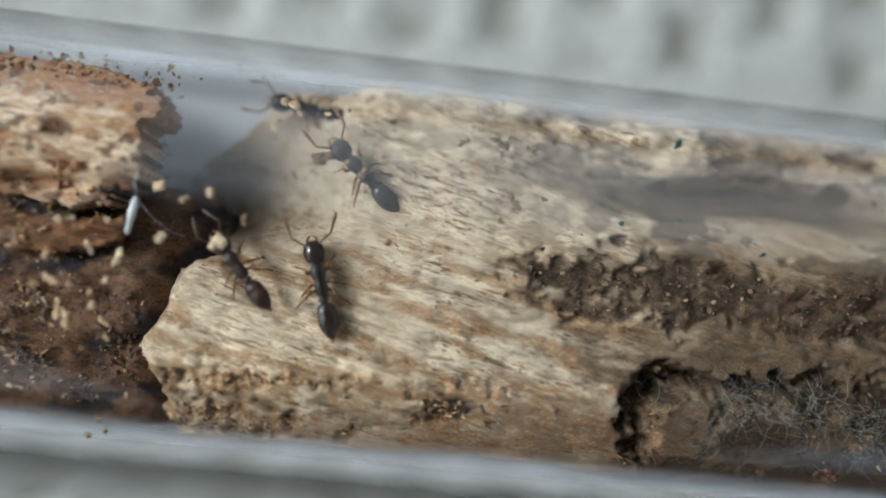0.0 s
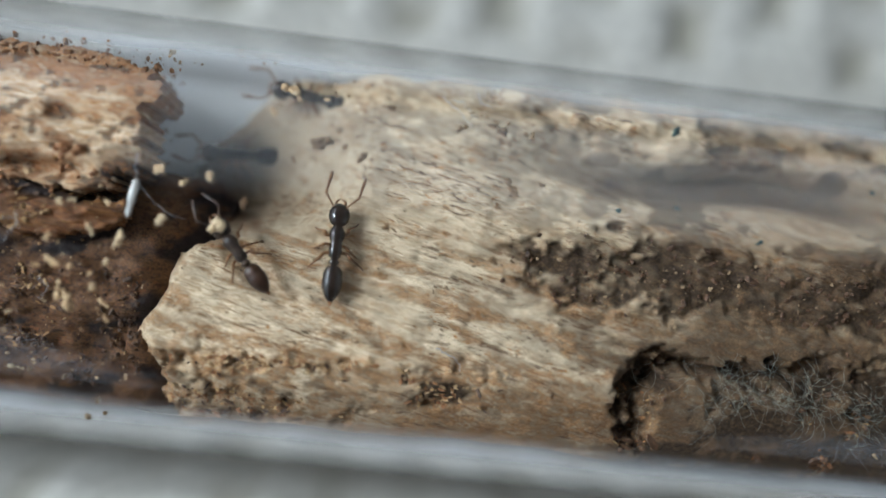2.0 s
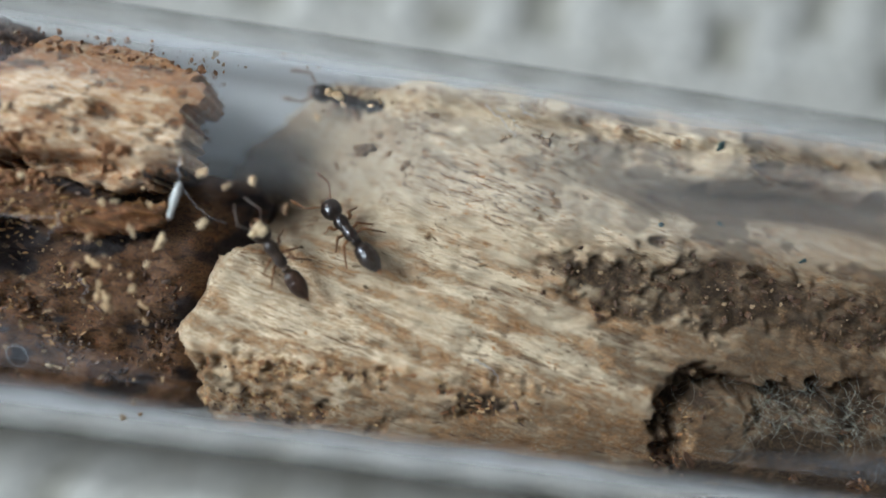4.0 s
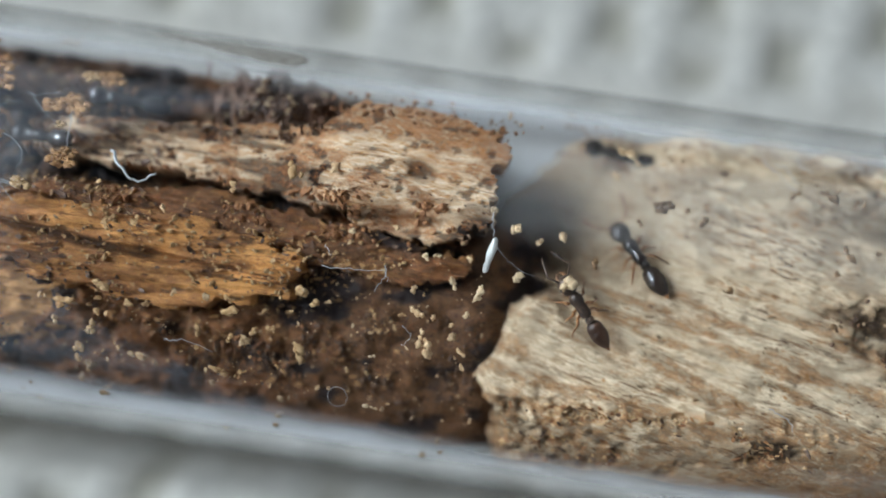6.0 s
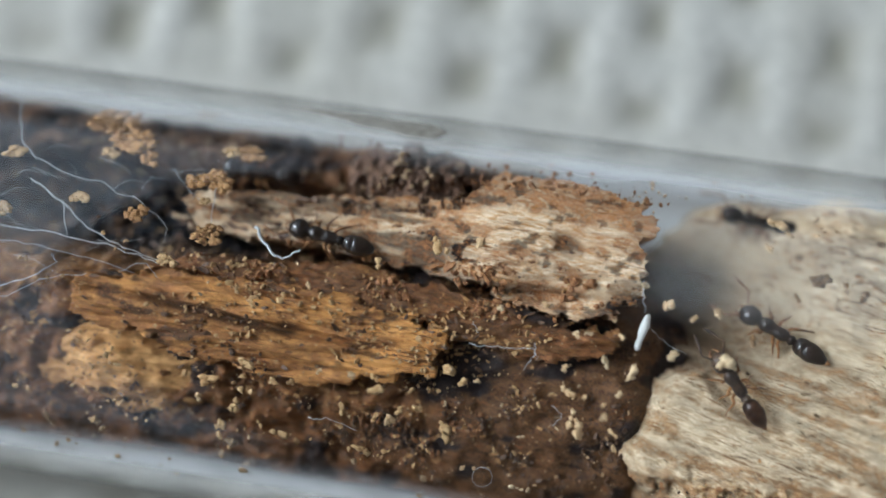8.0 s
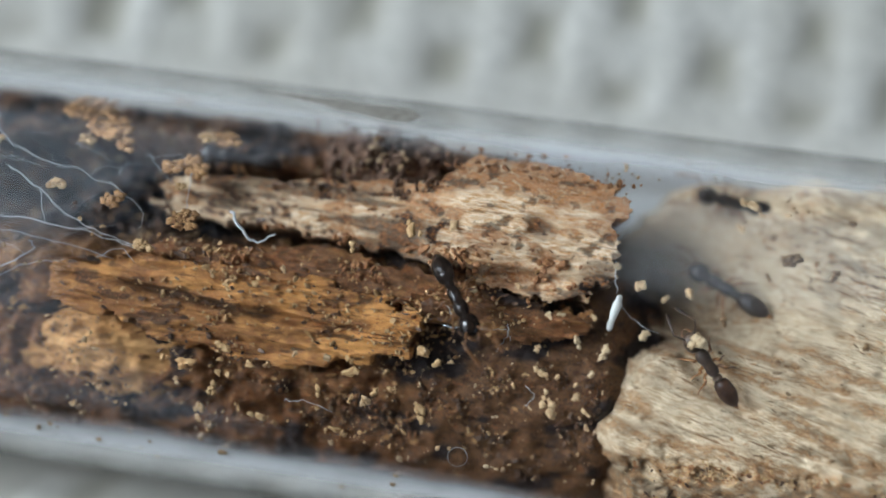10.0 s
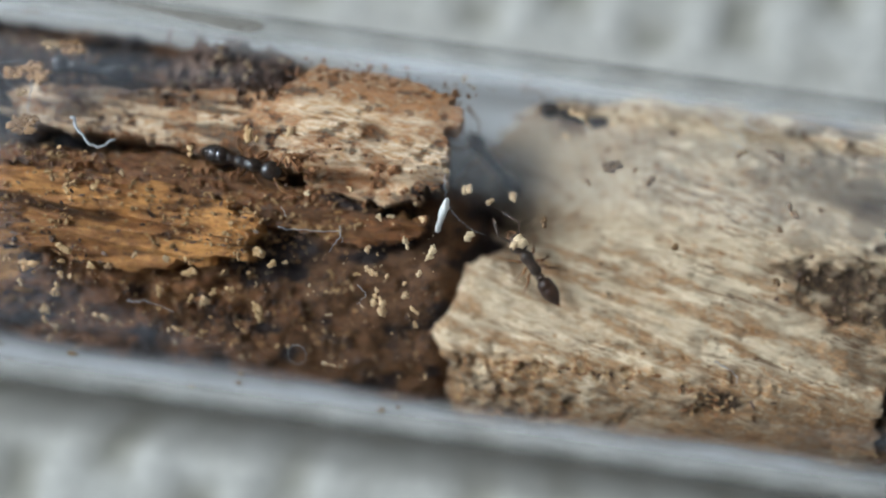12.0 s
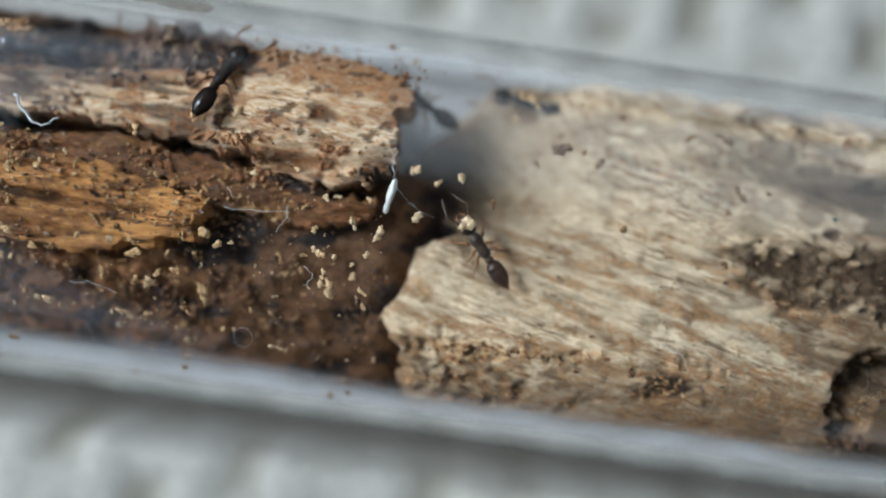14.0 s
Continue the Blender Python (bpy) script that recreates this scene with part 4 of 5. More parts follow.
# ---- crumbs ----
def crumb_bm(rng, size, flat=0.3):
    """A chewed flake: a few soft, ragged lumps grown together."""
    bm = bmesh.new()
    stretch = rng.uniform(0.8, 1.7)
    for k in range(rng.choice((2, 3, 3, 4, 5))):
        at = Vector((rng.uniform(-0.8, 0.8) * stretch, rng.uniform(-0.55, 0.55), rng.uniform(-0.15, 0.15))) * size * (k > 0)
        r = size * rng.uniform(0.3, 0.62)
        made = bmesh.ops.create_icosphere(bm, subdivisions=2, radius=1.0)["verts"]
        seed = Vector([rng.uniform(0, 90) for _ in range(3)])
        for v in made:
            p = v.co * (1 + 0.8 * noise.noise(v.co * 1.6 + seed) + 0.6 * noise.noise(v.co * 3.6 + seed))
            v.co = at + Vector((p.x * r * (0.5 + 0.5 * stretch), p.y * r * 0.85, p.z * r * flat))
    return bm


CRUMB_RNG = random.Random(5)


def put_crumb(name, label, x, y, size, mat, group, on_glass=False, lift=0.0):
    ob = mesh_object(name, crumb_bm(CRUMB_RNG, size), mat)
    if on_glass:
        z = float(bore(y)) - 0.25 * size
        lean = math.degrees(math.atan((float(bore(y + 0.1)) - float(bore(y - 0.1))) / 0.2))
        ob.matrix_basis = pose(x * MM, y * MM, z * MM, lean, 0, 0) @ pose(0, 0, 0, 0, 0, CRUMB_RNG.uniform(0, 360))
    else:
        ob.matrix_basis = pose(x * MM, y * MM, (ground(x, y) + 0.35 * size + lift) * MM, CRUMB_RNG.uniform(-25, 25), CRUMB_RNG.uniform(-25, 25), CRUMB_RNG.uniform(0, 360))
    tagged(ob, label, "crumb", group)


CREAM_SPOTS = [(-9.87, -0.46, 0.17), (-10.85, -0.27, 0.15), (-11.55, 0.55, 0.09), (-11.95, 0.49, 0.10), (-8.66, 0.26, 0.18), (-9.79, 2.47, 0.13), (-10.24, -1.31, 0.15), (-13.33, -3.22, 0.09), (-13.12, -5.03, 0.13), (-14.62, 1.02, 0.14)]
TAN_SPOTS = [(-8.93, 1.93, 0.20), (-7.99, 1.57, 0.12), (-7.24, 1.87, 0.18), (-10.39, 0.52, 0.12), (-12.15, -0.63, 0.15), (-11.97, -1.51, 0.18), (-11.72, -2.31, 0.19), (-11.43, -2.83, 0.24), (-10.58, -2.19, 0.16), (-10.28, -2.60, 0.12), (-11.38, -1.58, 0.13),
    (-15.10, -4.60, 0.09), (-10.11, -3.16, 0.10), (-9.52, -5.00, 0.10), (-10.49, -5.15, 0.07), (-15.64, 3.08, 0.17), (-14.72, -4.61, 0.08), (-12.59, -4.84, 0.07), (-10.40, -2.85, 0.10), (-13.1, 1.3, 0.13), (-10.7, 1.1, 0.12)]
BROWN_SPOTS = [(-16.02, -3.41, 0.27), (-16.93, -2.81, 0.15), (-17.94, -3.31, 0.13), (-17.7, -3.05, 0.12), (-15.98, -1.44, 0.25), (-15.51, -1.67, 0.20), (-19.07, 1.73, 0.19), (-17.14, 2.80, 0.24), (-16.8, 2.55, 0.14), (-15.11, 6.54, 0.12), (-9.63, 6.08, 0.14), (-17.3, -2.2, 0.13)]
LEFT_SPOTS = [(-23.24, -2.16, 0.20), (-24.52, -2.88, 0.24), (-23.25, -3.10, 0.18), (-24.80, -3.56, 0.14), (-23.43, -3.66, 0.18), (-21.54, -2.61, 0.14), (-19.63, -3.14, 0.20), (-19.35, -2.06, 0.16), (-18.69, -2.47, 0.22), (-18.54, -2.03, 0.12), (-18.39, -3.25, 0.16), (-17.92, -3.28, 0.18),
    (-21.60, -4.45, 0.28), (-21.17, -4.60, 0.18), (-23.93, -4.40, 0.24), (-22.86, -4.79, 0.12), (-22.22, 0.13, 0.16), (-23.14, 0.10, 0.18), (-23.89, 0.29, 0.18), (-21.40, 0.76, 0.16), (-23.19, -0.22, 0.14), (-25.26, -2.89, 0.14), (-22.16, -2.61, 0.18), (-20.57, -2.05, 0.12), (-18.77, -4.52, 0.20), (-18.03, -4.68, 0.10)]
for x, y, size in CREAM_SPOTS:
    put_crumb("frass_crumb", "small cream crumb of chewed wood on the glass", x, y, size * 1.25, CREAM, "pale crumbs under the glass", True)
for x, y, size in TAN_SPOTS:
    put_crumb("frass_crumb", "small pale tan crumb of chewed wood on the glass", x, y, size * 1.25, CRUMB, "pale crumbs under the glass", True)
for x, y, size in BROWN_SPOTS:
    put_crumb("frass_crumb", "ragged golden-tan crumb of chewed wood on the glass", x, y, size * 1.25, GOLD, "pale crumbs under the glass", True)
for k, (x, y, size) in enumerate(LEFT_SPOTS):
    put_crumb("frass_crumb", "golden-brown crumb among the frass of the amber wood", x, y, size * 1.15, (GOLD, RUSTY, GOLD, CRUMB)[k % 4], "golden crumbs by the amber wood", True)
big = mesh_object("frass_crumb", crumb_bm(CRUMB_RNG, 0.36), CREAM)
big.matrix_basis = pose(-6.84 * MM, 0.21 * MM, 3.68 * MM, 0, 0, 40)
tagged(big, "large cream crumb held against the hunched ant's head", "crumb", "pale crumbs under the glass")
def put_clump(x, y, size, mat):
    """A flat ragged clump of many chewed bits stuck to the glass."""
    bm = bmesh.new()
    for k in range(max(8, int(70 * size))):
        a, r = CRUMB_RNG.uniform(0, 6.28), size * math.sqrt(CRUMB_RNG.random())
        at = Vector((1.15 * r * math.cos(a), 0.75 * r * math.sin(a), CRUMB_RNG.uniform(-0.03, 0.03)))
        wide = CRUMB_RNG.uniform(0.05, 0.14) * (0.6 + size)
        seed = Vector([CRUMB_RNG.uniform(0, 90) for _ in range(3)])
        for v in bmesh.ops.create_icosphere(bm, subdivisions=2, radius=1.0)["verts"]:
            p = v.co * (1 + 0.9 * noise.noise(v.co * 1.8 + seed) + 0.9 * noise.noise(v.co * 4.0 + seed))
            v.co = at + Vector((1.2 * p.x * wide, 0.9 * p.y * wide, 0.3 * p.z * wide))
    ob = mesh_object("rusty_clump", bm, mat)
    lean = math.degrees(math.atan((float(bore(y + 0.1)) - float(bore(y - 0.1))) / 0.2))
    ob.matrix_basis = pose(x * MM, y * MM, (float(bore(y)) - 0.14) * MM, lean, 0, 0) @ pose(0, 0, 0, 0, 0, CRUMB_RNG.uniform(-25, 15))
    tagged(ob, "ragged rust-orange clump of chewed wood over the dark hollow", "crumb", "rusty clumps over the hollow")


RUSTY_SPOTS = [(-25.45, 3.86, 0.51), (-26.18, 3.80, 0.33), (-24.53, 5.06, 0.43), (-25.30, 5.06, 0.24), (-25.27, 1.98, 0.47), (-30.22, 2.55, 0.26), (-28.02, 2.38, 0.33), (-33.12, 3.90, 0.28), (-32.80, 1.79, 0.28), (-30.18, 5.60, 0.75), (-29.03, 4.97, 0.65), (-28.23, 4.36, 0.32), (-29.67, 4.38, 0.24), (-26.91, 6.42, 0.28), (-26.51, 0.92, 0.28), (-25.73, 3.11, 0.14)]
for x, y, size in RUSTY_SPOTS:
    put_clump(x, y, size, GOLD if size < 0.3 else CLUMPED)
GLASS_SPOTS = [(-6.06, 1.12, 0.24), (-3.87, 3.51, 0.25), (-4.59, 2.66, 0.20), (-2.97, 3.40, 0.13), (-2.41, 3.00, 0.20), (-1.59, 4.98, 0.15), (2.87, 2.61, 0.18), (3.92, 2.88, 0.12), (2.38, 1.94, 0.13), (-1.26, 0.83, 0.15), (2.37, 4.62, 0.20), (2.05, 4.75, 0.14), (2.44, 0.20, 0.14), (-1.78, -2.99, 0.08), (0.9, 4.5, 0.10)]
for x, y, size in GLASS_SPOTS:
    put_crumb("brown_crumb", "brown flake stuck to the inside of the glass", x, y, size * 1.2, BIT, "crumbs stuck to the glass", True)
for x, y, size in [(-5.13, 5.21, 0.30), (-5.45, 5.2, 0.2), (-5.55, 4.27, 0.12), (-4.8, 4.85, 0.14), (-3.9, 5.0, 0.10)]:
    put_crumb("pale_flake", "pale tan flake on the glass over a dark ant", x, y, size * 1.2, CRUMB, "crumbs stuck to the glass", True)


def stuff_crumbs(name, label, spots, mat):
    """Countless grains as one mesh."""
    verts, faces = [], []
    base = bmesh.new()
    bmesh.ops.create_icosphere(base, subdivisions=1, radius=1.0)
    bv, bf = [v.co.copy() for v in base.verts], [[v.index for v in f.verts] for f in base.faces]
    base.free()
    for x, y, z, size in spots:
        n, turn = len(verts), Euler([CRUMB_RNG.uniform(0, 6) for _ in range(3)]).to_matrix()
        grow = Vector((CRUMB_RNG.uniform(0.5, 1.6), CRUMB_RNG.uniform(0.5, 1.1), CRUMB_RNG.uniform(0.4, 0.9)))
        for v in bv:
            p = turn @ Vector((v.x * grow.x, v.y * grow.y, v.z * grow.z)) * size * CRUMB_RNG.uniform(0.6, 1.25)
            verts.append(((x + p.x) * MM, (y + p.y) * MM, (z + p.z) * MM))
        faces += [[n + i for i in f] for f in bf]
    me = bpy.data.meshes.new(name)
    me.from_pydata(verts, [], faces)
    me.materials.append(mat)
    tagged(new(name, me), label, "frass", kind="stuff")


def scatter(count, box, size, density=lambda x, y: 1.0):
    out, (x0, x1, y0, y1) = [], box
    while len(out) < count:
        x, y = CRUMB_RNG.uniform(x0, x1), CRUMB_RNG.uniform(y0, y1)
        if CRUMB_RNG.random() < density(x, y):
            s = size * CRUMB_RNG.uniform(0.35, 1.0) ** 1.5
            out.append((x, y, ground(x, y) + 0.3 * s, s))
    return out


DEPS = bpy.context.evaluated_depsgraph_get()
clumpy = lambda x, y: float(step(fbm(np.array(x * 0.6), np.array(y * 0.9), 3, 200), 0.42, 0.62))
stuff_crumbs("fine_pale_frass", "fine pale grains scattered over the dark wood", scatter(200, (-26, -9.5, -5.4, 1.2), 0.09, lambda x, y: 0.2 if y > -1.9 and x < -16 else 1.0), CRUMB)
stuff_crumbs("fine_rusty_frass", "rust-coloured grains heaped along the brown wood", scatter(480, (-34, -14.5, -5.3, 1.4), 0.14, lambda x, y: clumpy(x, y) * (0.05 if y > -1.9 else 1.0) * (1.0 - float(blob(np.array(x), np.array(y), -28.2, -2.9, 3.6, 1.7, 0.3)))), RUSTBIT)
stuff_crumbs("fine_dark_frass", "dark brown grains in the cracks of the wood", scatter(700, (-34, -9.5, -5.8, -1.6), 0.15, lambda x, y: clumpy(x, y) * (1.0 - float(blob(np.array(x), np.array(y), -28.2, -2.9, 3.6, 1.7, 0.3)))), DARKBIT)
stuff_crumbs("crust_grains", "cream and brown grains along the lower crust of the pale wood", scatter(60, (-8.5, 10, -5.2, -3.7), 0.13, clumpy), CRUMB)


stuff_crumbs("hollow_frass", "brown grains heaped under the upper glass wall", scatter(500, (-36, -16.5, 3.8, 6.4), 0.2, clumpy), DARKBIT)
stuff_crumbs("hollow_rusty_frass", "rust-orange grains among the dark frass", scatter(90, (-36, -16.5, 4.3, 6.2), 0.24, clumpy), TAN)


def stuff_flakes(name, label, spots, mat, lie=5.0):
    """Countless thin splinters lying along the grain, as one mesh."""
    verts, faces = [], []
    for x, y, z, size in spots:
        n = len(verts)
        turn = Euler((CRUMB_RNG.uniform(-0.5, 0.5), CRUMB_RNG.uniform(-0.4, 0.4), radians(-lie) + CRUMB_RNG.gauss(0, 0.6))).to_matrix()
        l, w, h = size * CRUMB_RNG.uniform(0.8, 2.4), size * CRUMB_RNG.uniform(0.35, 0.8), size * CRUMB_RNG.uniform(0.15, 0.4)
        ring = [(-l, 0.2 * w), (-0.4 * l, w), (0.5 * l, 0.8 * w), (l, -0.1 * w), (0.3 * l, -w), (-0.6 * l, -0.7 * w)]
        for side in (-1, 1):
            for px, py in ring:
                p = turn @ Vector((px * CRUMB_RNG.uniform(0.7, 1.2), py * CRUMB_RNG.uniform(0.7, 1.2), side * h * CRUMB_RNG.uniform(0.6, 1.4)))
                verts.append(((x + p.x) * MM, (y + p.y) * MM, (z + p.z) * MM))
        faces += [[n + 5 - i for i in range(6)], [n + 6 + i for i in range(6)]] + [[n + i, n + (i + 1) % 6, n + 6 + (i + 1) % 6, n + 6 + i] for i in range(6)]
    me = bpy.data.meshes.new(name)
    me.from_pydata(verts, [], faces)
    me.materials.append(mat)
    tagged(new(name, me), label, "frass", kind="stuff")


seams = lambda x, y: (0.4 if -1.9 < y < 0.4 and -29 < x < -17 else 1.0) * (0.25 + 0.75 * clumpy(x, y) if y > -3.4 else clumpy(x, y))
stuff_flakes("amber_splinters", "amber splinters crumbled over the brown wood", scatter(620, (-34, -12.5, -5.0, 1.9), 0.10, seams), AMBERBIT)
stuff_flakes("dark_splinters", "dark brown splinters in the seams of the wood", scatter(620, (-35, -10.2, -5.2, 2.0), 0.11, seams), DARKBIT)
stuff_flakes("tan_splinters", "tan splinters scattered over the left wood", scatter(240, (-34, -10.5, -4.6, 5.6), 0.09, seams), TAN)
stuff_flakes("hollow_splinters", "grey-brown splinters in the dark hollow", scatter(420, (-38, -22, 0.6, 5.2), 0.16), DARKBIT)
stuff_flakes("hollow_tan_bits", "tan bits in the dark hollow", scatter(110, (-38, -22, 0.8, 5.6), 0.12), TAN)
stuff_crumbs("golden_frass", "golden frass dusted over the amber wood and the ridge", scatter(420, (-28, -11.5, -2.6, 1.9), 0.13, clumpy), GOLD)
stuff_crumbs("crack_frass", "brown frass bridging the crack under the orange wood", scatter(260, (-24, -11, 0.7, 2.3), 0.2, clumpy), RUSTBIT)
stuff_flakes("orange_wood_flakes", "rust-brown flakes over the orange wood", scatter(260, (-23, -9.8, 1.0, 5.7), 0.09, clumpy), RUSTBIT)
stuff_flakes("pale_wood_flakes", "dull brown chips over the pale wood", scatter(260, (-8.5, 20, -3.6, 5.8), 0.075, clumpy), TAN, 13)
stuff_flakes("edge_splinters", "brown splinters along the upper rim of the orange wood", scatter(170, (-16.2, -9.6, 5.0, 5.9), 0.10), RUSTBIT)
rim = lambda x, y: float(crust_zone(np.array(x), np.array(y))) * (0.2 + 0.8 * clumpy(x, y))
stuff_flakes("cream_curls", "cream curls peeling from the lower edge of the pale wood", scatter(260, (-8.6, 6, -4.7, -3.5), 0.085, rim), CRUMB, 15)
stuff_flakes("crust_splinters", "amber-brown splinters along the lower edge of the pale wood", scatter(700, (-8.6, 20, -6.2, -3.6), 0.10, rim), RUSTBIT, 15)
stuff_flakes("crust_dark_bits", "dark bits in the lower crust of the pale wood", scatter(350, (-8.0, 20, -6.3, -3.9), 0.10, rim), DARKBIT, 15)
stuff_flakes("crust_gold_bits", "golden-brown bits in the lower crust of the pale wood", scatter(520, (-8.4, 20, -6.2, -3.6), 0.09, rim), GOLD, 15)
stuff_flakes("corner_dark_splinters", "dark brown crumbled wood along the tube's lower glass", scatter(700, (7.0, 22, -6.7, -4.9), 0.20, clumpy), DARKBIT, 15)
stuff_flakes("corner_rusty_splinters", "rusty crumbled wood along the tube's lower glass", scatter(500, (6.0, 22, -6.6, -4.9), 0.17, clumpy), RUSTBIT, 15)


def glass_dirt(count, box, size, density=lambda x, y: 1.0):
    out, (x0, x1, y0, y1) = [], box
    while len(out) < count:
        x, y = CRUMB_RNG.uniform(x0, x1), CRUMB_RNG.uniform(y0, y1)
        if CRUMB_RNG.random() < density(x, y):
            s = size * CRUMB_RNG.uniform(0.3, 1.0) ** 1.5
            out.append((x, y, float(bore(y)) - 0.2 * s, s))
    return out


stuff_crumbs("upper_glass_dirt", "brown specks clinging to the upper inside of the glass", glass_dirt(110, (-16.5, -9.0, 5.1, 6.4), 0.15, lambda x, y: 1.0 - 0.9 * float(step(np.array(y), 5.2, 6.2))), RUSTBIT)
stuff_crumbs("gap_glass_dirt", "tiny brown specks on the glass over the gap", glass_dirt(110, (-10.5, 4.0, 4.4, 6.4), 0.10, clumpy), TAN)
stuff_crumbs("lower_glass_dirt", "brown specks clinging to the lower inside of the glass", glass_dirt(60, (-33, -9, -6.6, -5.0), 0.22, clumpy), TAN)
stuff_crumbs("pale_glass_dust", "tiny pale grains clinging to the glass over dark wood", glass_dirt(170, (-24, -9.5, -5.5, 0.6), 0.055), CRUMB)
stuff_crumbs("golden_glass_dust", "golden grains clinging to the glass over amber wood", glass_dirt(260, (-34, -16.0, -5.4, 1.6), 0.13, clumpy), GOLD)
stuff_crumbs("dark_glass_dust", "dark brown grains clinging to the glass", glass_dirt(90, (-34, -10.0, -5.6, 5.6), 0.10, clumpy), DARKBIT)


moist = lambda x, y: float(np.maximum(moss_band(np.array(x), np.array(y)), 0.7 * mould_pit(np.array(x), np.array(y))))
stuff_crumbs("moss_granules", "olive and tan granules in the dark rotten band", scatter(300, (2.5, 20, -6.2, 1.9), 0.10, moist), TAN)
stuff_crumbs("dark_granules", "dark brown granules in the rotten band and pit", scatter(420, (2.5, 20, -6.2, 1.9), 0.17, moist), DARKBIT)
for k in range(30):
    x, y = CRUMB_RNG.gauss(-12.5, 2.6), CRUMB_RNG.gauss(-2.6, 1.4)
    if -19 < x < -9.9 and -5.2 < y < -0.6:
        put_crumb("frass_crumb", "tiny pale crumb of chewed wood on the glass", x, y, CRUMB_RNG.uniform(0.05, 0.11), (CRUMB, CREAM, GOLD)[k % 3], "pale crumbs under the glass", True)


# ---- threads, husk, smears ----
THREAD_RNG = random.Random(11)


def thread(name, label, pts, radius, mat, category="thread", group="", lift=0.15, wobble=0.05):
    flat = [(x, y, min(max(ground(x, y) + lift, z), float(bore(y)) - 0.06)) for x, y, z in pts]
    bm = bmesh.new()
    line = smooth_path(flat, 6, wobble, THREAD_RNG)
    tube_along(bm, line, [radius * (1 - 0.5 * k / len(line)) for k in range(len(line))], 6)
    tagged(mesh_object(name, bm, mat), label, category, group)


HOLLOW = [
    [(-34.7, 6.7), (-33.3, 4.8), (-32.7, 4.05), (-31.1, 3.4), (-29.5, 3.25), (-28.9, 2.95), (-28.3, 2.9)],
    [(-34.0, 1.2), (-31.9, 1.25), (-29.0, 1.1), (-27.0, 0.7)],
    [(-32.2, 3.0), (-30.9, 2.35), (-29.8, 1.65), (-28.4, 1.1), (-27.0, 0.85)],
    [(-33.6, -1.15), (-32.1, -0.65), (-30.8, 0.15), (-30.95, 0.5)],
    [(-28.3, 2.9), (-27.0, 2.1), (-27.0, 1.4)],
    [(-30.9, 2.35), (-30.5, 1.15)],
    [(-33.9, 0.65), (-32.0, 0.75), (-30.0, 0.6), (-27.8, 0.3)],
    [(-33.5, -1.65), (-32.3, -1.15), (-30.9, -0.35), (-29.5, 0.0)],
    [(-25.4, 3.65), (-25.4, 2.8), (-25.35, 2.15)],
    [(-28.3, 0.25), (-27.5, 0.65), (-26.9, 0.25)],
]
for k, line in enumerate(HOLLOW):
    thread("hypha_strand", "white fungal strand across the dark hollow", [(x, y, 3.3) for x, y in line], 0.022 if k < 4 else 0.015, SILK, "fungus strand", "fungal strands in the hollow", 0.15, 0.05)
for k in range(30):
    x, y, a = THREAD_RNG.uniform(-37, -26.5), THREAD_RNG.uniform(0.2, 4.2), THREAD_RNG.uniform(-0.7, 0.5)
    l = THREAD_RNG.uniform(0.8, 2.2)
    thread("hypha_strand", "fine white fungal thread in the dark hollow", [(x, y, 2.8), (x + 0.5 * l * math.cos(a), y + 0.5 * l * math.sin(a) + THREAD_RNG.uniform(-0.2, 0.2), 3.1), (x + l * math.cos(a), y + l * math.sin(a), 2.9)], 0.009, SILK, "fungus strand", "fungal strands in the hollow", 0.12, 0.05)
thread("silvery_curl", "silvery white curled husk in the crevice", [(-23.65, 2.5, 3.4), (-23.05, 1.75, 3.5), (-22.5, 1.55, 3.5), (-21.95, 1.9, 3.5)], 0.06, SILK, "husk")
thread("plant_fibre", "thin pale plant fibre on brown wood", [(-15.5, 0.35, 3.75), (-15.3, 0.0, 3.75)], 0.015, SILK, "fibre", "loose fibres")
thread("plant_fibre", "thin pale plant fibre on brown wood", [(-15.5, -0.4, 3.75), (-14.4, -0.35, 3.75), (-13.35, -0.25, 3.75), (-13.15, -0.6, 3.75)], 0.015, SILK, "fibre", "loose fibres")
thread("plant_fibre", "thin pale plant fibre on brown wood", [(-13.3, 0.0, 3.75), (-13.3, -0.5, 3.75), (-13.6, -0.95, 3.75)], 0.017, SILK, "fibre", "loose fibres")
thread("plant_fibre", "long fine fibre lying over the rusty frass", [(-20.8, -3.75, 3.75), (-20.0, -3.65, 3.75), (-19.0, -3.9, 3.75)], 0.013, SILK, "fibre", "loose fibres")
thread("plant_fibre", "fine whisker beside the white husk", [(-9.6, 1.25, 3.2), (-8.9, 0.65, 3.3), (-8.0, 0.35, 3.2)], 0.010, SILK, "fibre", "loose fibres")
thread("plant_fibre", "bright hair on the pale wood", [(0.95, -2.95, 0), (1.6, -3.2, 0), (1.8, -3.6, 0)], 0.02, SILK, "fibre", "loose fibres")
thread("plant_fibre", "bright hair on the pale wood", [(3.4, -3.6, 0), (4.5, -4.2, 0)], 0.018, SILK, "fibre", "loose fibres")
thread("plant_fibre", "curled pale fibre among the crumbs", [(-12.4, -2.0, 3.75), (-12.05, -2.3, 3.75), (-12.35, -2.7, 3.75)], 0.013, SILK, "fibre", "loose fibres")


thread("coiled_fibre", "thin pale fibre curled into a ring", [(-14.4 + 0.36 * math.cos(a), -4.85 + 0.36 * math.sin(a), 3.75) for a in (0.2, 1.0, 1.8, 2.6, 3.4, 4.2, 5.0, 5.8, 6.4)], 0.013, SILK, "fibre", "loose fibres", 0.08, 0.01)


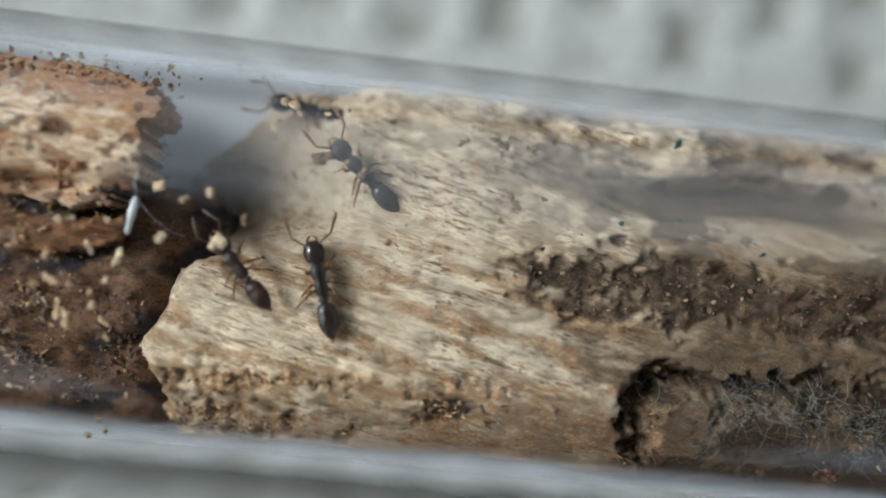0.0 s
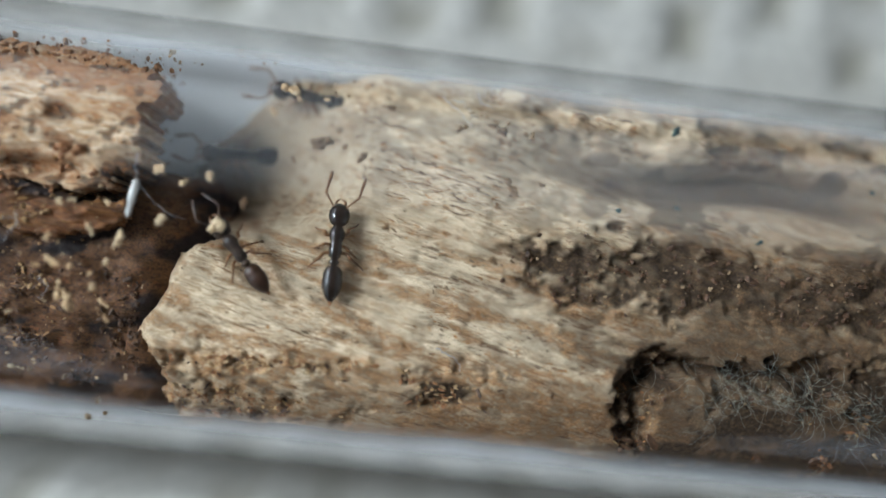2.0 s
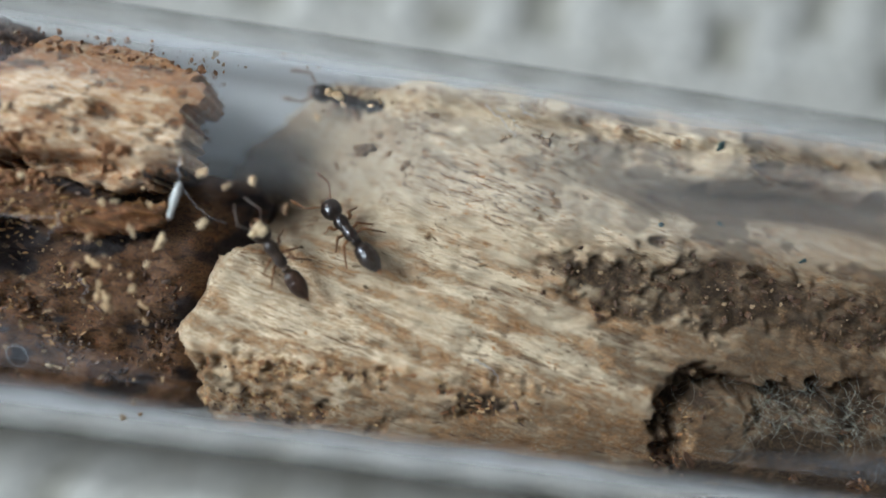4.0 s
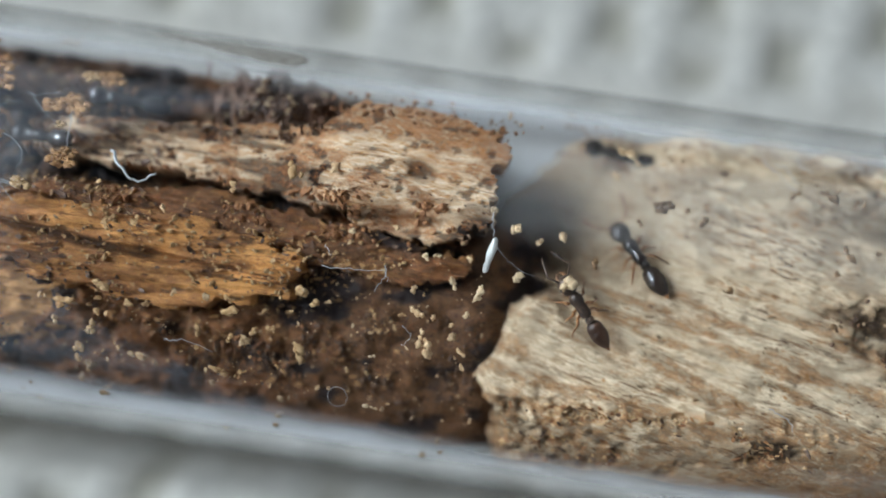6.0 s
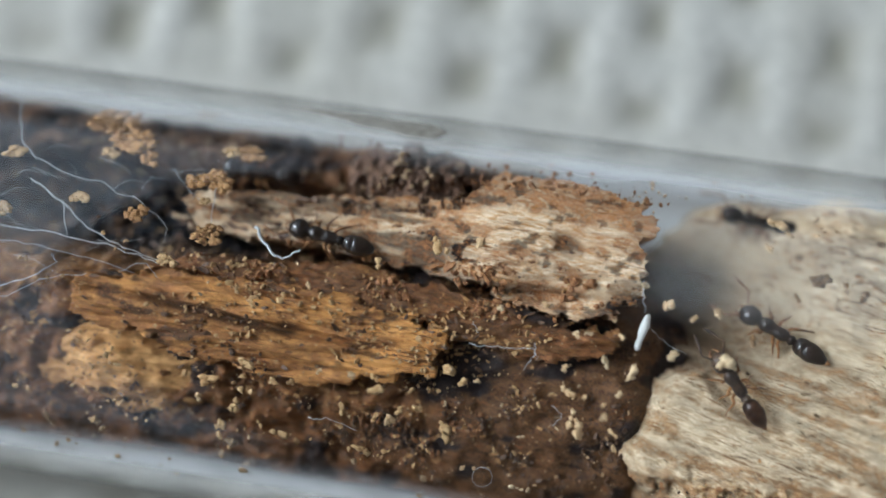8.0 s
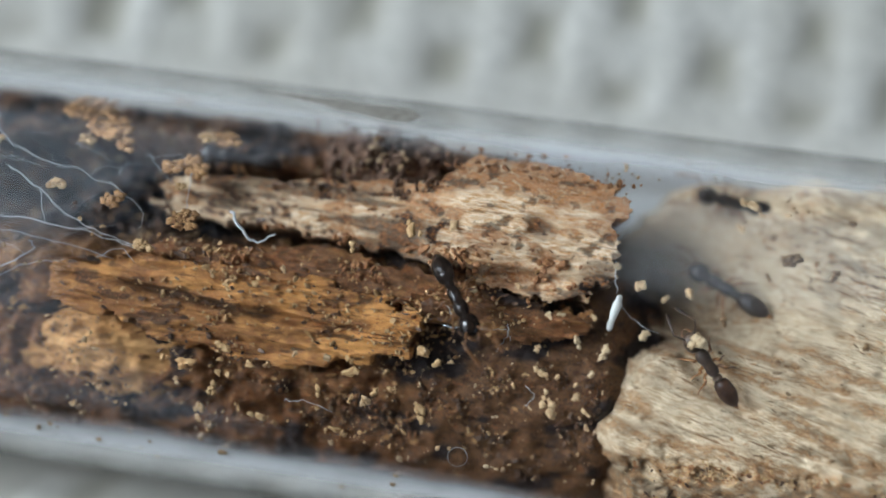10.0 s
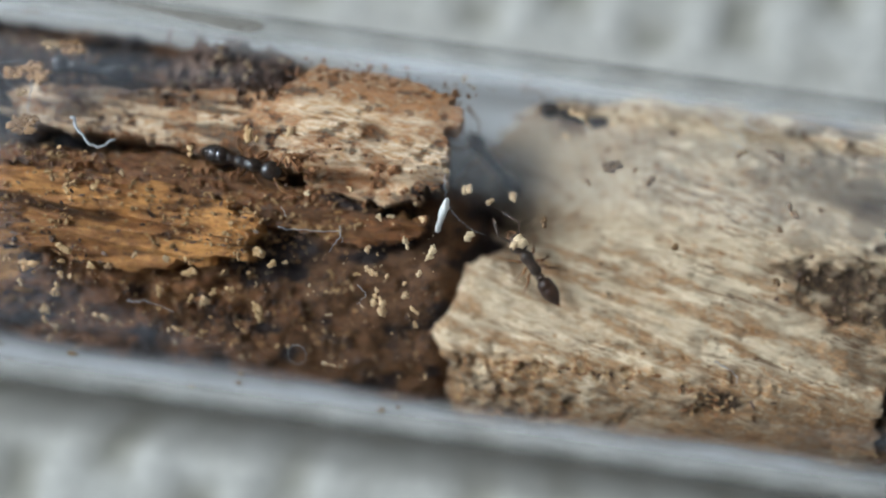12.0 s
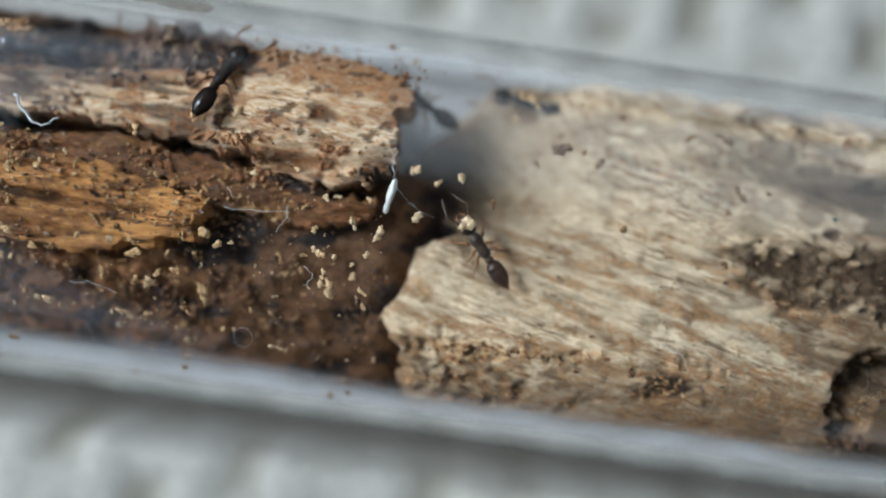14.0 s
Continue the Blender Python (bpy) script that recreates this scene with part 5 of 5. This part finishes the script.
for x, y in [(9.17, 2.83), (6.96, 2.5), (8.9, 5.48), (16.53, 4.27), (12.27, 1.96)]:
    put_crumb("algae_spot", "small dark teal spot of algae on the pale wood", x, y, 0.16, ALGAE, "algae spots")
for line in [[(0.22, 5.9), (0.84, 5.39), (1.42, 4.84)], [(0.59, 5.78), (1.05, 5.67), (1.49, 5.16)], [(1.47, 6.2), (1.66, 5.81), (2.01, 5.65)]]:
    thread("plant_fibre", "pale fuzzy fibre at the pale wood's upper edge", [(x, y, 0) for x, y in line], 0.02, SILK, "fibre", "loose fibres")


def build_husk():
    bm = bmesh.new()
    lathe(bm, [(-0.62, 0.03), (-0.56, 0.09), (-0.4, 0.13), (-0.25, 0.12), (-0.05, 0.15), (0.15, 0.14), (0.3, 0.16), (0.45, 0.13), (0.58, 0.10), (0.66, 0.03)], 0.1, 0.7, 12)
    for v in bm.verts:
        v.co += 0.06 * noise.noise_vector(v.co * 5)
    ob = mesh_object("white_husk", bm, HUSK)
    ob.matrix_basis = pose(-9.72 * MM, 0.85 * MM, 3.55 * MM, 0, -8, 80)
    tagged(ob, "slender white pupal husk lying beside the gap", "husk")
    thread("white_hair", "short white hair above the husk", [(-9.85, 2.6, 3.2), (-9.8, 2.0, 3.5), (-9.65, 1.5, 3.6)], 0.02, SILK, "fibre", "loose fibres")


build_husk()


def build_mould():
    """A tangle of fine grey mould threads in the pit of the pale wood."""
    bm = bmesh.new()
    for _ in range(1100):
        u, v = THREAD_RNG.gauss(0, 1), THREAD_RNG.gauss(0, 1)
        x, y = 13.6 + 2.9 * u, -4.1 + 0.8 * v
        if not (8.3 < x < 19.5 and -5.9 < y < -2.4):
            continue
        a, l = THREAD_RNG.uniform(0, 6.28), THREAD_RNG.uniform(0.4, 1.5)
        z0, pts = ground(x, y), []
        for k in range(5):
            pts.append((x, y, z0 + (0.0, 0.18, 0.3, 0.26, 0.1)[k] * THREAD_RNG.uniform(0.4, 1.6)))
            x, y, a = x + 0.25 * l * math.cos(a), y + 0.25 * l * math.sin(a), a + THREAD_RNG.uniform(-0.8, 0.8)
        tube_along(bm, smooth_path(pts, 3), 0.0048, 3)
    tagged(mesh_object("mould_tangle", bm, GREYSILK), "fine grey-white mould threads over a dark pit", "mould", kind="stuff")


build_mould()


def build_smear():
    """A streak of dried dirt along the outside of the glass."""
    bm = bmesh.new()
    rows = []
    for k in range(121):
        x = -24.0 + 6.5 * k / 120
        w = 2.6 + 2.2 * float(value_noise(np.array(x * 1.3), np.array(0.5), 90)) + 1.0 * step(x, -19.5, -18.2)
        w *= float(step(-17.5 - x, 0.0, 0.5)) * float(step(x + 24, 0, 4)) + 0.02
        mid = 28.5 + 4.0 * float(step(x, -24, -17.6)) - 1.2 * float(value_noise(np.array(x * 0.9), np.array(3.5), 91))
        line = []
        for j in range(5):
            out = 0.01 + (0.05 if 0 < j < 4 else 0.0) + 0.03 * float(value_noise(np.array(x * 6), np.array(j * 1.7), 92))
            line.append(bm.verts.new((x, *skin(mid + w * (1 - j / 2), -out))))
        rows.append(line)
    for a, b in zip(rows, rows[1:]):
        for j in range(4):
            bm.faces.new((a[j], a[j + 1], b[j + 1], b[j]))
    tagged(mesh_object("dirt_smear", bm, SMEAR), "grey-brown dried dirt smear along the outside of the tube", "dirt")


build_smear()


# ---- what moves ----
A_ROWS = [(0, -3.32, -0.95, 109), (0.5, -3.15, -0.87, 109), (1, -3.3, -0.68, 97), (1.5, -3.08, -0.69, 91), (2, -2.91, -0.21, 91), (2.2, -2.84, -0.03, 91), (4.3, -3.75, 0.58, 140), (4.5, -3.63, 0.73, 136), (5, -4.08, 1.31, 127), (5.5, -4.03, 1.42, 131), (6, -3.99, 1.44, 130), (6.5, -4.03, 1.43, 135), (7, -4.01, 1.45, 139), (7.5, -4.2, 1.45, 149), (8, -4.21, 1.38, 152), (10.5, -5.0, 2.36, 151), (11, -5.55, 2.56, 149), (11.5, -7.95, 3.08, 141), (12, -7.97, 3.40, 143), (12.5, -8.59, 3.70, 149), (13, -9.02, 4.40, 156), (14, -9.18, 4.95, 160)]
B_ROWS = [(0, -2.31, 3.13, 140), (0.5, -2.66, 3.13, 170), (1, -3.77, 3.25, 192), (1.5, -5.41, 3.24, 186), (2, -7.23, 3.32, 183), (2.2, -7.83, 3.55, 180), (4.3, -11.80, 3.50, 180), (14, -12.40, 3.50, 180)]
E_ROWS = [(0, -29.00, 3.00, 177), (6, -27.00, 2.80, 177), (7, -23.34, 2.55, 177), (7.5, -22.33, 2.29, 171), (8, -20.98, 2.51, 172), (8.8, -19.50, 2.00, 215), (9.4, -17.00, 1.30, 265), (10, -15.20, 0.60, 305), (10.5, -14.68, 0.39, 318), (11, -14.38, 0.13, 316), (11.5, -14.93, 0.67, 322), (12, -17.34, 1.76, 351), (12.5, -17.56, 2.59, 394), (13, -16.99, 2.57, 403), (13.5, -16.57, 2.98, 424), (14, -16.60, 3.90, 430)]


def walker(ant, rows, height=None, clear=0.0):
    body, legs, feelers = ant
    keys = []
    for t, x, y, h in rows:
        c, s = math.cos(radians(h)), math.sin(radians(h))
        fore, back, here = ground(x + 1.1 * c, y + 1.1 * s), ground(x - 1.1 * c, y - 1.1 * s), ground(x, y)
        pitch = max(-24.0, min(24.0, math.degrees(math.atan2(fore - back, 2.2))))
        z = height(t) if height else max(here, 0.5 * (fore + back)) + 0.05
        if t < clear:
            z = max([z] + [ground(x + d * c, y + d * s) - d * math.tan(radians(pitch)) - 0.12 for d in (-1.5, -1.1, -0.7, 0.7, 1.1, 1.5)])
        keys.append((t, pose(x * MM, y * MM, z * MM, 0, 0, h) @ pose(0, 0, 0, 0, -pitch if not height else 0, 0)))
    walk(body, keys)
    times = [0.5 * k for k in range(29)]
    for n, (leg, hip, side) in enumerate(legs):
        swing = []
        for k, t in enumerate(times):
            speed = 1.0 if 4.3 < t < 14 or t < 2.3 else 0.4
            swing.append((t, pose(*(hip * MM), 0, 0, 13 * speed * math.sin(1.9 * k + 2.4 * n))))
        walk(leg, swing)
    for n, (feeler, root, side) in enumerate(feelers):
        walk(feeler, [(t, pose(*(root * MM), 0, 6 * math.sin(1.3 * k + n), side * 16 * math.sin(1.1 * k + 2 * n))) for k, t in enumerate(times)])


def motions():
    walker(ANT_A, A_ROWS, clear=11.2)
    down = [ground(x, y) + 0.05 for t, x, y, h in B_ROWS[:-2]] + [-0.3, -0.3]
    walker(ANT_B, B_ROWS, lambda t: float(np.interp(t, [r[0] for r in B_ROWS], down)))
    walker(ANT_E, E_ROWS, clear=14.5)


motions()
